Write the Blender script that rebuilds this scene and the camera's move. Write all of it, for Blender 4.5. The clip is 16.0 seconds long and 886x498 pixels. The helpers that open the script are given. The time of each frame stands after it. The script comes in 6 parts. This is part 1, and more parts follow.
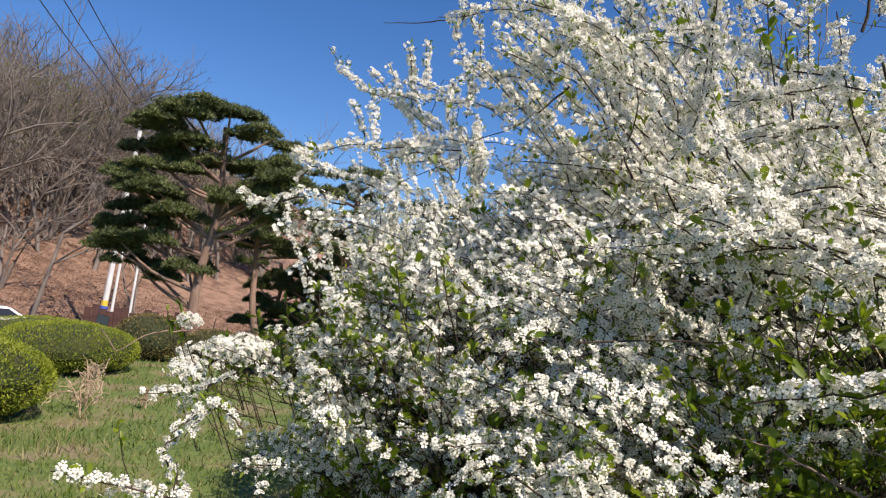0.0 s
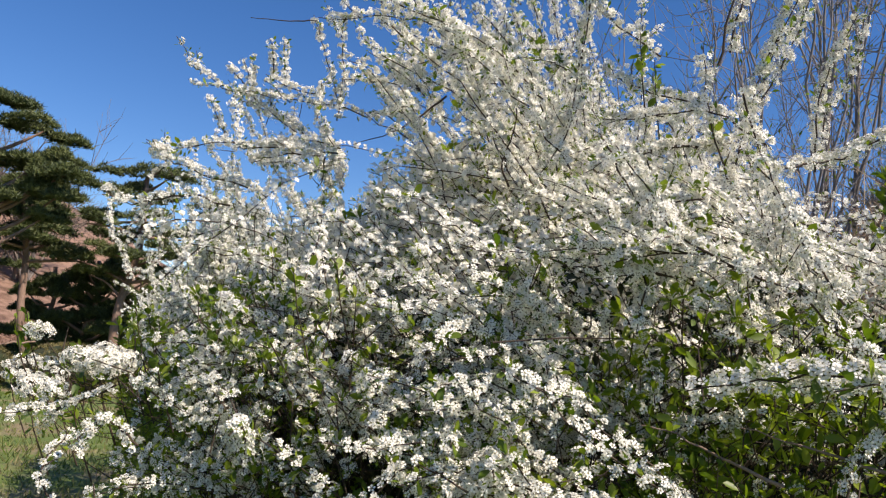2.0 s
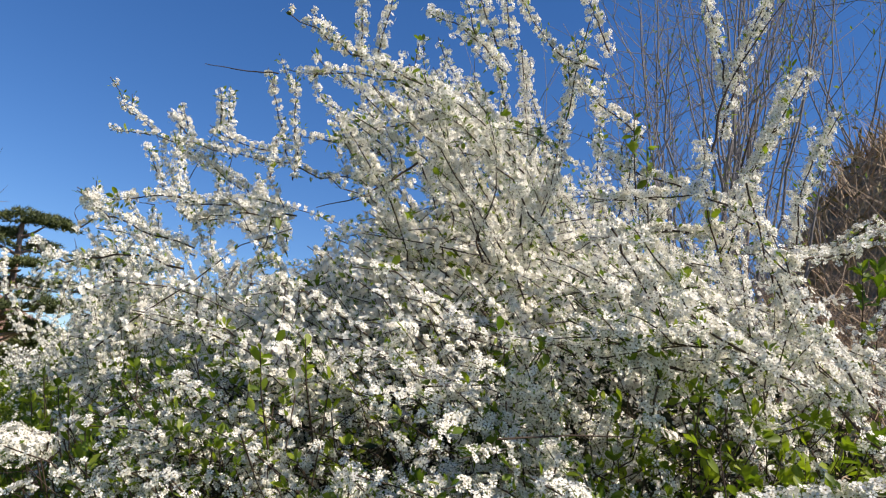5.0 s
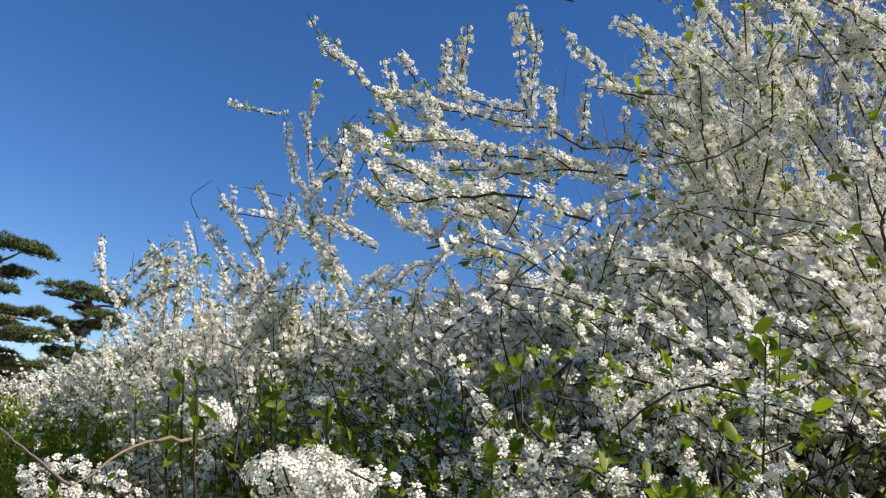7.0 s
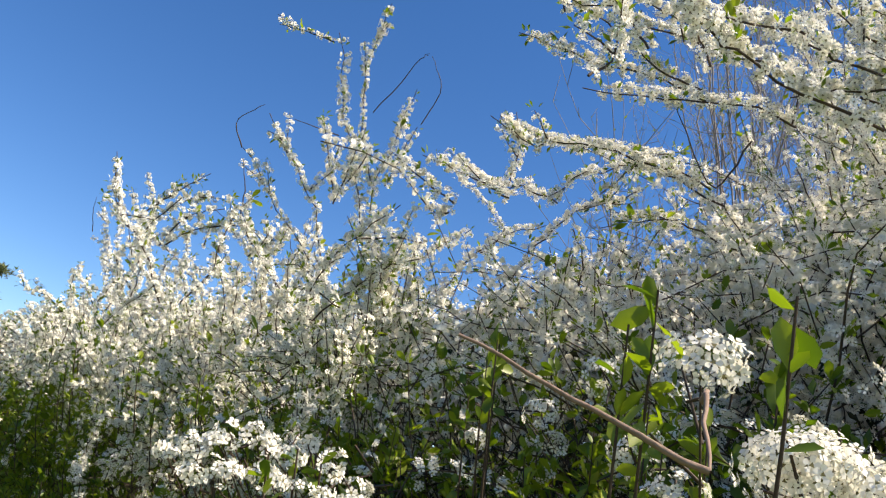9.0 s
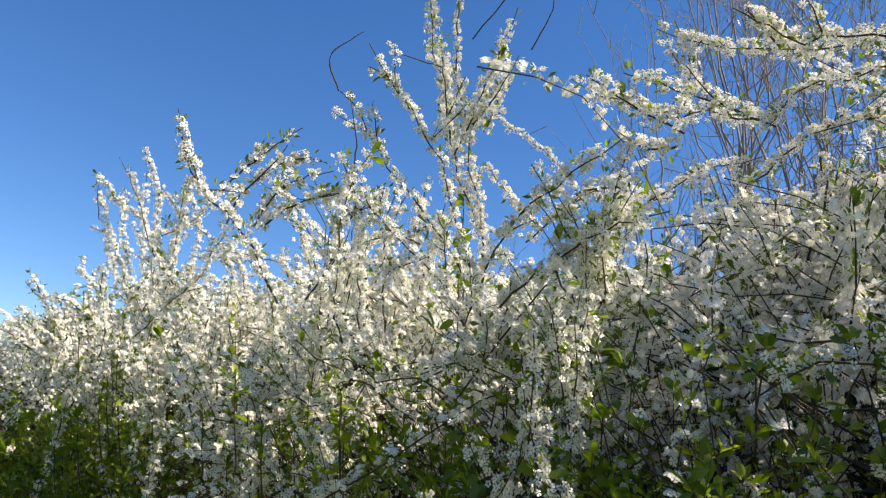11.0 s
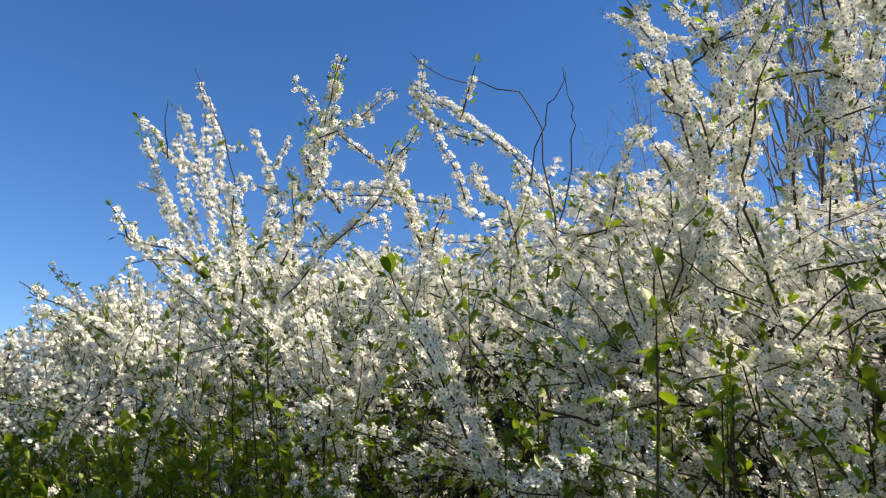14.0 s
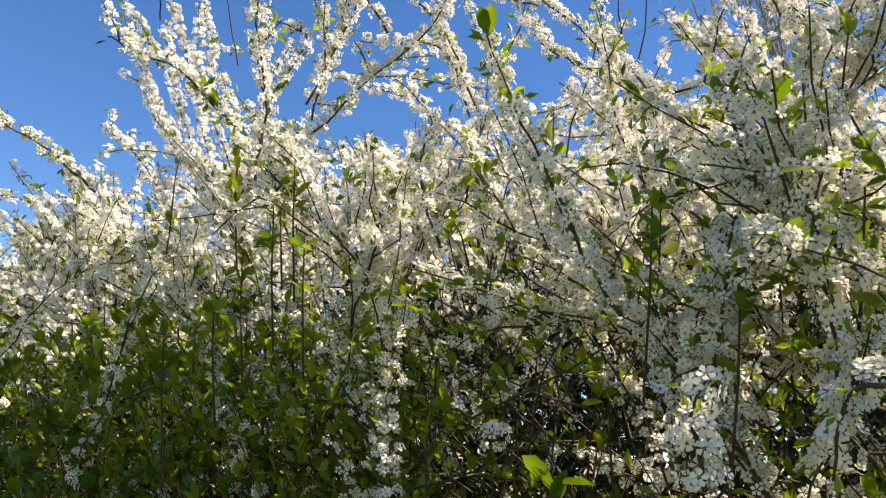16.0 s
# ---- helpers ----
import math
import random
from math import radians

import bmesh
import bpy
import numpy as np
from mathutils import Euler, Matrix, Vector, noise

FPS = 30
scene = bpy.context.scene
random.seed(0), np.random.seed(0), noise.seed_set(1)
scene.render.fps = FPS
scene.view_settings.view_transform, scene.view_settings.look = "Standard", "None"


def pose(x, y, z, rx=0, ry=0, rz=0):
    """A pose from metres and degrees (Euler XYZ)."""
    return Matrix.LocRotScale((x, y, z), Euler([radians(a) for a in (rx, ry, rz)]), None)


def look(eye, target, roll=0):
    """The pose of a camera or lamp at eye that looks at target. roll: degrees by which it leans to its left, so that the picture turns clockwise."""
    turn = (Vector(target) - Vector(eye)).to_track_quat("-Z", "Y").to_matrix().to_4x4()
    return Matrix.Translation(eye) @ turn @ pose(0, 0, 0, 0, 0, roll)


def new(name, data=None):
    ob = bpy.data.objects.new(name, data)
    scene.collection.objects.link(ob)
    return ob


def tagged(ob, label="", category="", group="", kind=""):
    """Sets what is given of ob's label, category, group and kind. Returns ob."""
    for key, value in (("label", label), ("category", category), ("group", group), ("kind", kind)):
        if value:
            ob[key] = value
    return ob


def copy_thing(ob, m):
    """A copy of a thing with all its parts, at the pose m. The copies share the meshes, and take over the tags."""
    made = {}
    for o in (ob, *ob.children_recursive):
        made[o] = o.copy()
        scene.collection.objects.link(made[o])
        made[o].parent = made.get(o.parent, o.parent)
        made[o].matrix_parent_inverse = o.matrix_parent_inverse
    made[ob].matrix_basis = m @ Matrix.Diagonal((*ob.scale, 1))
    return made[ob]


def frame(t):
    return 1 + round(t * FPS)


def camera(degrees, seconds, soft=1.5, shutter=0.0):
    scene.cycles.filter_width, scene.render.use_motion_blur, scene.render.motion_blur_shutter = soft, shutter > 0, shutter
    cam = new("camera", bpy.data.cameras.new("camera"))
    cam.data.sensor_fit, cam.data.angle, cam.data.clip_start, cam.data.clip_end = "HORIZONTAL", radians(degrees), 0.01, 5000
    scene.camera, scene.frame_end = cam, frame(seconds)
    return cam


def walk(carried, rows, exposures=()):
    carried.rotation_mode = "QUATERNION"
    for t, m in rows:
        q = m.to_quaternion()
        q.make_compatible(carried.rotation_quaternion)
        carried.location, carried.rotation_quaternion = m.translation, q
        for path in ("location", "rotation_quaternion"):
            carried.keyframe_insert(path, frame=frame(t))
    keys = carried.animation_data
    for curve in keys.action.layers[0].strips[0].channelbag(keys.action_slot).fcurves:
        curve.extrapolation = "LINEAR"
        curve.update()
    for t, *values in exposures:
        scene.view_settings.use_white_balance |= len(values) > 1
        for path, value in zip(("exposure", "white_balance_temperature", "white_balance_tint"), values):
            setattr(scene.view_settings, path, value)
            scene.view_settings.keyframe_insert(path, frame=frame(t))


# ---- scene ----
# Camera and its way past the shrubs
cam = camera(61.1, 16.0, 1.2)
PATH = [
    (0, (0.017, 0.04, 1.453), (-0.072, 2.029, 1.639), 5.7),
    (0.5, (0.004, 0.052, 1.452), (-0.075, 2.041, 1.648), 5.7),
    (1, (-0.021, 0.059, 1.448), (0.057, 2.046, 1.666), 5.4),
    (1.5, (-0.061, 0.056, 1.449), (0.2, 2.025, 1.684), 4.9),
    (2, (-0.103, 0.041, 1.441), (0.338, 1.977, 1.684), 4.4),
    (2.5, (-0.122, 0.028, 1.439), (0.46, 1.926, 1.679), 3.8),
    (3, (-0.121, 0.025, 1.458), (0.523, 1.902, 1.702), 3.6),
    (3.2, (-0.124, 0.022, 1.462), (0.535, 1.894, 1.71), 3.5),
    (5.3, (-0.208, 0.207, 1.456), (0.475, 2.015, 1.967), 5.6),
    (5.5, (-0.226, 0.256, 1.454), (0.456, 2.054, 2.003), 5.5),
    (6, (-0.291, 0.359, 1.43), (0.385, 2.157, 1.985), 8.6),
    (6.5, (-0.378, 0.475, 1.413), (0.297, 2.273, 1.973), 8.8),
    (7, (-0.457, 0.579, 1.4), (0.271, 2.353, 1.966), 7.9),
    (7.5, (-0.501, 0.68, 1.378), (0.259, 2.439, 1.952), 8.2),
    (8, (-0.55, 0.789, 1.365), (0.222, 2.543, 1.938), 10.5),
    (8.5, (-0.58, 0.857, 1.36), (0.262, 2.572, 1.953), 11.9),
    (9, (-0.627, 0.931, 1.347), (0.33, 2.573, 1.968), 11.1),
    (9.5, (-0.694, 1.006, 1.312), (0.273, 2.643, 1.934), 11.4),
    (9.7, (-0.695, 1.045, 1.295), (0.277, 2.68, 1.914), 11.5),
    (11.8, (-0.729, 1.471, 1.435), (0.395, 3.05, 1.93), 1.9),
    (12, (-0.713, 1.528, 1.428), (0.41, 3.099, 1.948), 1.8),
    (12.5, (-0.693, 1.637, 1.424), (0.438, 3.194, 1.969), 1.6),
    (12.7, (-0.698, 1.67, 1.412), (0.438, 3.224, 1.958), 2.0),
    (13, (-0.706, 1.743, 1.389), (0.428, 3.29, 1.954), 1.7),
    (13.5, (-0.736, 1.828, 1.379), (0.401, 3.377, 1.934), 1.1),
    (14, (-0.756, 1.908, 1.37), (0.388, 3.447, 1.938), 1.3),
    (14.5, (-0.742, 1.991, 1.366), (0.417, 3.514, 1.947), 1.2),
    (15, (-0.712, 2.084, 1.35), (0.458, 3.582, 1.974), 1.4),
    (15.5, (-0.7, 2.123, 1.296), (0.473, 3.611, 1.935), 2.8),
    (16, (-0.707, 2.111, 1.264), (0.508, 3.59, 1.844), 3.3),
]
walk(cam, [(t, look(eye, target, roll)) for t, eye, target, roll in PATH], [(0.0, 0.61, 6850, 18), (3.2, 0.62, 6850, 18), (5.5, 0.62, 6850, 17), (7.0, 0.55, 6700, 16), (8.0, 0.76, 6900, 15), (9.5, 1.12, 7400, 15), (12.0, 0.90, 7000, 15), (13.0, 0.80, 7000, 15), (13.5, 0.88, 7050, 15), (15.0, 0.92, 7100, 15), (15.5, 1.02, 7250, 15), (16.0, 1.34, 7900, 17)])

# Sky, sun, exposure
SUN_DIR = Vector((0.49, -0.50, 0.74)).normalized()
world = bpy.data.worlds.new("sky")
scene.world = world
world.use_nodes = True
wn = world.node_tree.nodes
sky = wn.new("ShaderNodeTexSky")
sky.sky_type = "NISHITA"
sky.sun_disc = False
sky.sun_elevation = math.asin(SUN_DIR.z)
sky.sun_rotation = math.atan2(SUN_DIR.x, SUN_DIR.y)
sky.altitude, sky.air_density, sky.dust_density, sky.ozone_density = 300, 1.0, 0.0, 5.5
wn["Background"].inputs["Strength"].default_value = 0.090
deep = wn.new("ShaderNodeHueSaturation")
deep.inputs["Saturation"].default_value = 1.22
deep.inputs["Hue"].default_value = 0.5055
world.node_tree.links.new(sky.outputs[0], deep.inputs["Color"])
world.node_tree.links.new(deep.outputs[0], wn["Background"].inputs["Color"])
sun = new("sun", bpy.data.lights.new("sun", "SUN"))
sun.data.energy, sun.data.angle, sun.data.color = 4.5, radians(0.53), (1.0, 0.935, 0.82)
sun.matrix_world = look(SUN_DIR * 60, (0, 0, 0))


# ---- materials ----
def mat(name, stops, scale=8.0, rough=0.8, bump=0.0, fine=0.0, through_light=0.0, spread=0.0, stretch=(1, 1, 1), tint=None, metal=0.0):
    """A procedural surface: a ramp over two scales of noise, fine relief, and light let through thin leaves and petals.
    spread: how far pieces differ, one by one."""
    m = bpy.data.materials.new(name)
    m.use_nodes = True
    nt = m.node_tree
    n, l = nt.nodes, nt.links
    b = n["Principled BSDF"]
    b.inputs["Roughness"].default_value = rough
    b.inputs["Metallic"].default_value = metal
    co = n.new("ShaderNodeTexCoord")
    mp = n.new("ShaderNodeMapping")
    mp.inputs["Scale"].default_value = stretch
    l.new(co.outputs["Object"], mp.inputs["Vector"])
    big = n.new("ShaderNodeTexNoise")
    big.inputs["Scale"].default_value, big.inputs["Detail"].default_value = scale, 5
    l.new(mp.outputs[0], big.inputs["Vector"])
    small = n.new("ShaderNodeTexNoise")
    small.inputs["Scale"].default_value, small.inputs["Detail"].default_value = scale * 9, 3
    l.new(mp.outputs[0], small.inputs["Vector"])
    mix = n.new("ShaderNodeMath")
    mix.operation = "MULTIPLY_ADD"
    l.new(small.outputs[0], mix.inputs[0])
    mix.inputs[1].default_value = 0.35
    l.new(big.outputs[0], mix.inputs[2])
    last = mix
    if spread:
        geo = n.new("ShaderNodeNewGeometry")
        add = n.new("ShaderNodeMath")
        add.operation = "MULTIPLY_ADD"
        l.new(geo.outputs["Random Per Island"], add.inputs[0])
        add.inputs[1].default_value = spread
        l.new(mix.outputs[0], add.inputs[2])
        last = n.new("ShaderNodeMath")
        last.operation = "SUBTRACT"
        l.new(add.outputs[0], last.inputs[0])
        last.inputs[1].default_value = spread / 2
    ramp = n.new("ShaderNodeValToRGB")
    cr = ramp.color_ramp
    for k, (at, colour) in enumerate(stops):
        e = cr.elements[k] if k < 2 else cr.elements.new(at)
        e.position, e.color = at, (*colour, 1)
    l.new(last.outputs[0], ramp.inputs[0])
    l.new(ramp.outputs[0], b.inputs["Base Color"])
    if bump:
        bp = n.new("ShaderNodeBump")
        bp.inputs["Strength"].default_value, bp.inputs["Distance"].default_value = bump, fine or 0.01
        l.new(small.outputs[0], bp.inputs["Height"])
        l.new(bp.outputs[0], b.inputs["Normal"])
    if through_light:
        tr = n.new("ShaderNodeBsdfTranslucent")
        if tint:
            mul = n.new("ShaderNodeMix")
            mul.data_type, mul.blend_type = "RGBA", "MULTIPLY"
            mul.inputs["Factor"].default_value = 1.0
            l.new(ramp.outputs[0], mul.inputs["A"])
            mul.inputs["B"].default_value = (*tint, 1)
            l.new(mul.outputs["Result"], tr.inputs["Color"])
        else:
            l.new(ramp.outputs[0], tr.inputs["Color"])
        ms = n.new("ShaderNodeMixShader")
        ms.inputs[0].default_value = through_light
        l.new(b.outputs[0], ms.inputs[1])
        l.new(tr.outputs[0], ms.inputs[2])
        l.new(ms.outputs[0], n["Material Output"].inputs["Surface"])
    return m


PETAL = mat("petal", [(0.2, (0.78, 0.765, 0.675)), (0.9, (0.90, 0.885, 0.80))], 30, 0.85, through_light=0.28, spread=0.4)
EYE = mat("flower_eye", [(0.2, (0.06, 0.055, 0.018)), (0.9, (0.17, 0.15, 0.05))], 60, 0.7, spread=0.5)
LEAF = mat("spring_leaf", [(0.25, (0.045, 0.092, 0.009)), (0.55, (0.11, 0.175, 0.015)), (0.95, (0.26, 0.32, 0.028))], 6, 0.45, through_light=0.45, spread=0.5, tint=(1.2, 1.35, 0.45))
TWIG = mat("spirea_bark", [(0.3, (0.024, 0.015, 0.010)), (0.8, (0.062, 0.040, 0.025))], 40, 0.8, 0.4, 0.002)
STEM = mat("brown_stem", [(0.3, (0.13, 0.085, 0.06)), (0.8, (0.26, 0.18, 0.13))], 30, 0.8, 0.4, 0.002)
DRY = mat("dry_stalk", [(0.2, (0.22, 0.155, 0.10)), (0.9, (0.46, 0.35, 0.23))], 20, 0.85, spread=0.6)
BARK = mat("grey_bark", [(0.3, (0.085, 0.070, 0.058)), (0.8, (0.22, 0.185, 0.155))], 6, 0.9, 0.6, 0.02, stretch=(1, 1, 0.3))
GREY_BARK = mat("pale_bark", [(0.3, (0.10, 0.09, 0.088)), (0.8, (0.20, 0.185, 0.175))], 8, 0.9, 0.4, 0.004)
RED_BARK = mat("red_pine_bark", [(0.3, (0.09, 0.055, 0.042)), (0.6, (0.20, 0.125, 0.09)), (0.9, (0.30, 0.20, 0.15))], 5, 0.85, 0.8, 0.03, stretch=(1, 1, 0.4))
NEEDLE = mat("pine_needle", [(0.2, (0.020, 0.033, 0.012)), (0.6, (0.060, 0.082, 0.022)), (0.95, (0.13, 0.15, 0.04))], 1.2, 0.6, spread=0.5)
CLIPPED = mat("clipped_foliage", [(0.2, (0.09, 0.125, 0.009)), (0.6, (0.19, 0.235, 0.015)), (0.95, (0.28, 0.32, 0.022))], 2.5, 0.6, through_light=0.2, spread=0.5)
CLIPPED_BROWN = mat("bronzed_foliage", [(0.2, (0.07, 0.06, 0.02)), (0.6, (0.13, 0.11, 0.035)), (0.95, (0.19, 0.16, 0.05))], 2.5, 0.6, through_light=0.15, spread=0.5)
# Near-black leaf colour: the shade inside shrubs is painted in.
SHADE_LEAF = mat("shade_foliage", [(0.2, (0.009, 0.016, 0.004)), (0.6, (0.020, 0.033, 0.008)), (0.95, (0.045, 0.045, 0.016))], 5, 0.9, 0.3, 0.01, spread=0.6)
GRASS = mat("grass_ground", [(0.30, (0.18, 0.14, 0.07)), (0.44, (0.08, 0.115, 0.024)), (0.66, (0.105, 0.15, 0.030)), (0.84, (0.21, 0.165, 0.09))], 1.3, 0.95, 0.8, 0.05)
BLADE = mat("grass_blade", [(0.2, (0.06, 0.10, 0.015)), (0.62, (0.12, 0.18, 0.028)), (0.95, (0.27, 0.23, 0.11))], 1.3, 0.7, through_light=0.25, spread=0.5)
LITTER = mat("leaf_litter", [(0.3, (0.055, 0.030, 0.020)), (0.52, (0.13, 0.072, 0.046)), (0.75, (0.26, 0.16, 0.11))], 1.4, 0.95, 0.4, 0.05)
FALLEN = mat("fallen_leaf", [(0.2, (0.06, 0.03, 0.018)), (0.6, (0.19, 0.10, 0.062)), (0.95, (0.36, 0.23, 0.15))], 3.0, 0.9, spread=0.7)
SCRUB = mat("dry_scrub", [(0.25, (0.12, 0.105, 0.055)), (0.55, (0.23, 0.185, 0.105)), (0.9, (0.35, 0.28, 0.17))], 3.0, 0.95, 0.9, 0.08)
CONCRETE = mat("pole_concrete", [(0.3, (0.48, 0.48, 0.47)), (0.8, (0.66, 0.66, 0.64))], 3, 0.8, 0.2, 0.005)
BLUE = mat("blue_wrap", [(0.3, (0.03, 0.06, 0.30)), (0.8, (0.06, 0.12, 0.45))], 6, 0.5)
YELLOW = mat("yellow_paint", [(0.3, (0.60, 0.40, 0.03)), (0.8, (0.75, 0.52, 0.06))], 6, 0.5)
RUST = mat("dark_red_boards", [(0.3, (0.03, 0.015, 0.012)), (0.8, (0.10, 0.045, 0.035))], 3, 0.8, 0.4, 0.01)
WIRE = mat("black_cable", [(0.3, (0.02, 0.02, 0.02)), (0.8, (0.05, 0.05, 0.05))], 3, 0.6)
WHITE_PAINT = mat("white_car_paint", [(0.3, (0.68, 0.68, 0.70)), (0.8, (0.76, 0.76, 0.78))], 2, 0.25)
GLASS_DARK = mat("tinted_glass", [(0.3, (0.02, 0.022, 0.025)), (0.8, (0.03, 0.032, 0.035))], 2, 0.08)
RUBBER = mat("rubber", [(0.3, (0.02, 0.02, 0.02)), (0.8, (0.04, 0.04, 0.04))], 9, 0.9)
SIGN = mat("weathered_sign", [(0.3, (0.30, 0.24, 0.19)), (0.8, (0.42, 0.35, 0.28))], 8, 0.7)

rng = np.random.default_rng(7)


# ---- mesh builders ----
def unit(v):
    return v / np.maximum(np.linalg.norm(v, axis=-1, keepdims=True), 1e-9)


def mesh_from(name, verts, loops, sizes, materials, slots=None, smooth=False):
    """A mesh from arrays: corner indices face after face, and the corners per face."""
    me = bpy.data.meshes.new(name)
    verts = np.asarray(verts, np.float32).reshape(-1, 3)
    loops, sizes = np.asarray(loops, np.int32).ravel(), np.asarray(sizes, np.int32).ravel()
    me.vertices.add(len(verts))
    me.vertices.foreach_set("co", verts.ravel())
    me.loops.add(len(loops))
    me.loops.foreach_set("vertex_index", loops)
    me.polygons.add(len(sizes))
    me.polygons.foreach_set("loop_start", np.r_[0, np.cumsum(sizes)[:-1]].astype(np.int32))
    for m in materials:
        me.materials.append(m)
    if slots is not None:
        me.polygons.foreach_set("material_index", np.asarray(slots, np.int32).ravel())
    me.polygons.foreach_set("use_smooth", np.full(len(sizes), smooth))
    me.update(calc_edges=True)
    return me


def put(name, me, parent=None, label="", kind=""):
    ob = new(name, me)
    ob.parent = parent
    return tagged(ob, label, kind=kind)


def thing(name, at, label, category, group="", kind=""):
    ob = new(name)
    ob.location = at
    ob.empty_display_size = 0.1
    return tagged(ob, label, category, group, kind)


def part(name, bm, material, parent, label=""):
    me = bpy.data.meshes.new(name)
    bm.to_mesh(me)
    bm.free()
    me.materials.append(material)
    return put(name, me, parent, label)


def curve_points(pts, n):
    """n points on a smooth line through a few control points."""
    p = np.asarray(pts, float)
    p = np.vstack([2 * p[0] - p[1], p, 2 * p[-1] - p[-2]])
    u = np.linspace(0, len(p) - 3 - 1e-6, n)
    k = u.astype(int)
    t = (u - k)[:, None]
    a, b, c, d = p[k], p[k + 1], p[k + 2], p[k + 3]
    return 0.5 * (2 * b + (c - a) * t + (2 * a - 5 * b + 4 * c - d) * t**2 + (3 * b - a - 3 * c + d) * t**3)


class Tubes:
    """Tapered stems, gathered into one mesh."""

    def __init__(self, sides=4):
        self.v, self.f, self.count, self.sides = [], [], 0, sides

    def add(self, pts, r0, r1):
        pts = np.asarray(pts, float)
        n, s = len(pts), self.sides
        d = unit(np.gradient(pts, axis=0))
        side = unit(np.cross(d, np.where(np.abs(d[:, 2:3]) > 0.9, [[1.0, 0, 0]], [[0, 0, 1.0]])))
        up = np.cross(side, d)
        a = np.arange(s) * 2 * np.pi / s
        r = np.linspace(r0, r1, n)[:, None, None]
        ring = pts[:, None] + r * (np.cos(a)[None, :, None] * side[:, None] + np.sin(a)[None, :, None] * up[:, None])
        i = np.arange(n - 1)[:, None] * s
        j = np.arange(s)[None]
        k = (j + 1) % s
        quads = np.stack([i + j, i + k, i + s + k, i + s + j], -1).reshape(-1, 4) + self.count
        self.v.append(ring.reshape(-1, 3))
        self.f.append(quads)
        self.count += n * s

    def mesh(self, name, material):
        f = np.concatenate(self.f)
        return mesh_from(name, np.concatenate(self.v), f, np.full(len(f), 4), [material], smooth=True)


def placed(shape, at, normal, size, spin):
    """Copies of a small shape (k points) at many places, its z along the normals."""
    normal = unit(normal)
    ref = np.where(np.abs(normal[:, 2:3]) > 0.9, [[1.0, 0, 0]], [[0, 0, 1.0]])
    x = unit(np.cross(ref, normal))
    y = np.cross(normal, x)
    c, s = np.cos(spin)[:, None], np.sin(spin)[:, None]
    x, y = c * x + s * y, c * y - s * x
    out = shape[None, :, 0:1] * x[:, None] + shape[None, :, 1:2] * y[:, None] + shape[None, :, 2:3] * normal[:, None]
    return at[:, None] + out * size[:, None, None]


def flower_shape():
    v, f = [], []
    for k in range(5):
        a = k * 2 * math.pi / 5
        for r, da, z in ((0.10, 0, 0.0), (0.80, -0.46, 0.14), (1.0, 0, 0.20), (0.80, 0.46, 0.14)):
            v.append((r * math.cos(a + da), r * math.sin(a + da), z))
        f += [4 * k + j for j in range(4)]
    for k in range(3):
        a = (k + 0.5) * 2 * math.pi / 3
        v.append((0.34 * math.cos(a), 0.34 * math.sin(a), 0.13))
    f += [20, 21, 22]
    return np.array(v), np.array(f)


FLOWER_V, FLOWER_F = flower_shape()
LEAF_V = np.array([(0, 0, 0), (0.40, -0.20, 0.06), (0.76, -0.21, 0.05), (1.0, 0, -0.04), (0.76, 0.21, 0.05), (0.40, 0.20, 0.06), (0.45, 0, 0.0), (0.8, 0, -0.02)])


def flowers_mesh(name, at, normal, size):
    n = len(at)
    v = placed(FLOWER_V, at, normal, size, rng.uniform(0, 6.28, n))
    f = FLOWER_F[None] + (np.arange(n) * len(FLOWER_V))[:, None]
    slots = np.tile([0, 0, 0, 0, 0, 1], n)
    return mesh_from(name, v, f, np.tile([4, 4, 4, 4, 4, 3], n), [PETAL, EYE], slots)


def far_flowers_mesh(name, at, normal, size):
    """The same flowers, with plainer petals."""
    n = len(at)
    shape = []
    for k in range(5):
        a = k * 2 * math.pi / 5
        shape += [(0, 0, 0), (0.95 * math.cos(a - 0.45), 0.95 * math.sin(a - 0.45), 0.16), (0.95 * math.cos(a + 0.45), 0.95 * math.sin(a + 0.45), 0.16)]
    v = placed(np.array(shape), at, normal, size, rng.uniform(0, 6.28, n))
    return mesh_from(name, v, np.arange(15 * n), np.full(5 * n, 3), [PETAL])


def small_leaves_mesh(name, at, way, size, material):
    """Plain little leaves, one folded facet each."""
    n = len(at)
    x = unit(way)
    y = unit(np.cross(rng.normal(0, 0.6, (n, 3)) + [0, 0, 1.0], x))
    z = np.cross(x, y)
    shape = np.array([(0, 0, 0), (0.5, -0.20, 0.05), (1.0, 0, -0.03), (0.5, 0.20, 0.05)])
    v = at[:, None] + size[:, None, None] * (shape[None, :, 0:1] * x[:, None] + shape[None, :, 1:2] * y[:, None] + shape[None, :, 2:3] * z[:, None])
    return mesh_from(name, v, np.arange(4 * n), np.full(n, 4), [material])


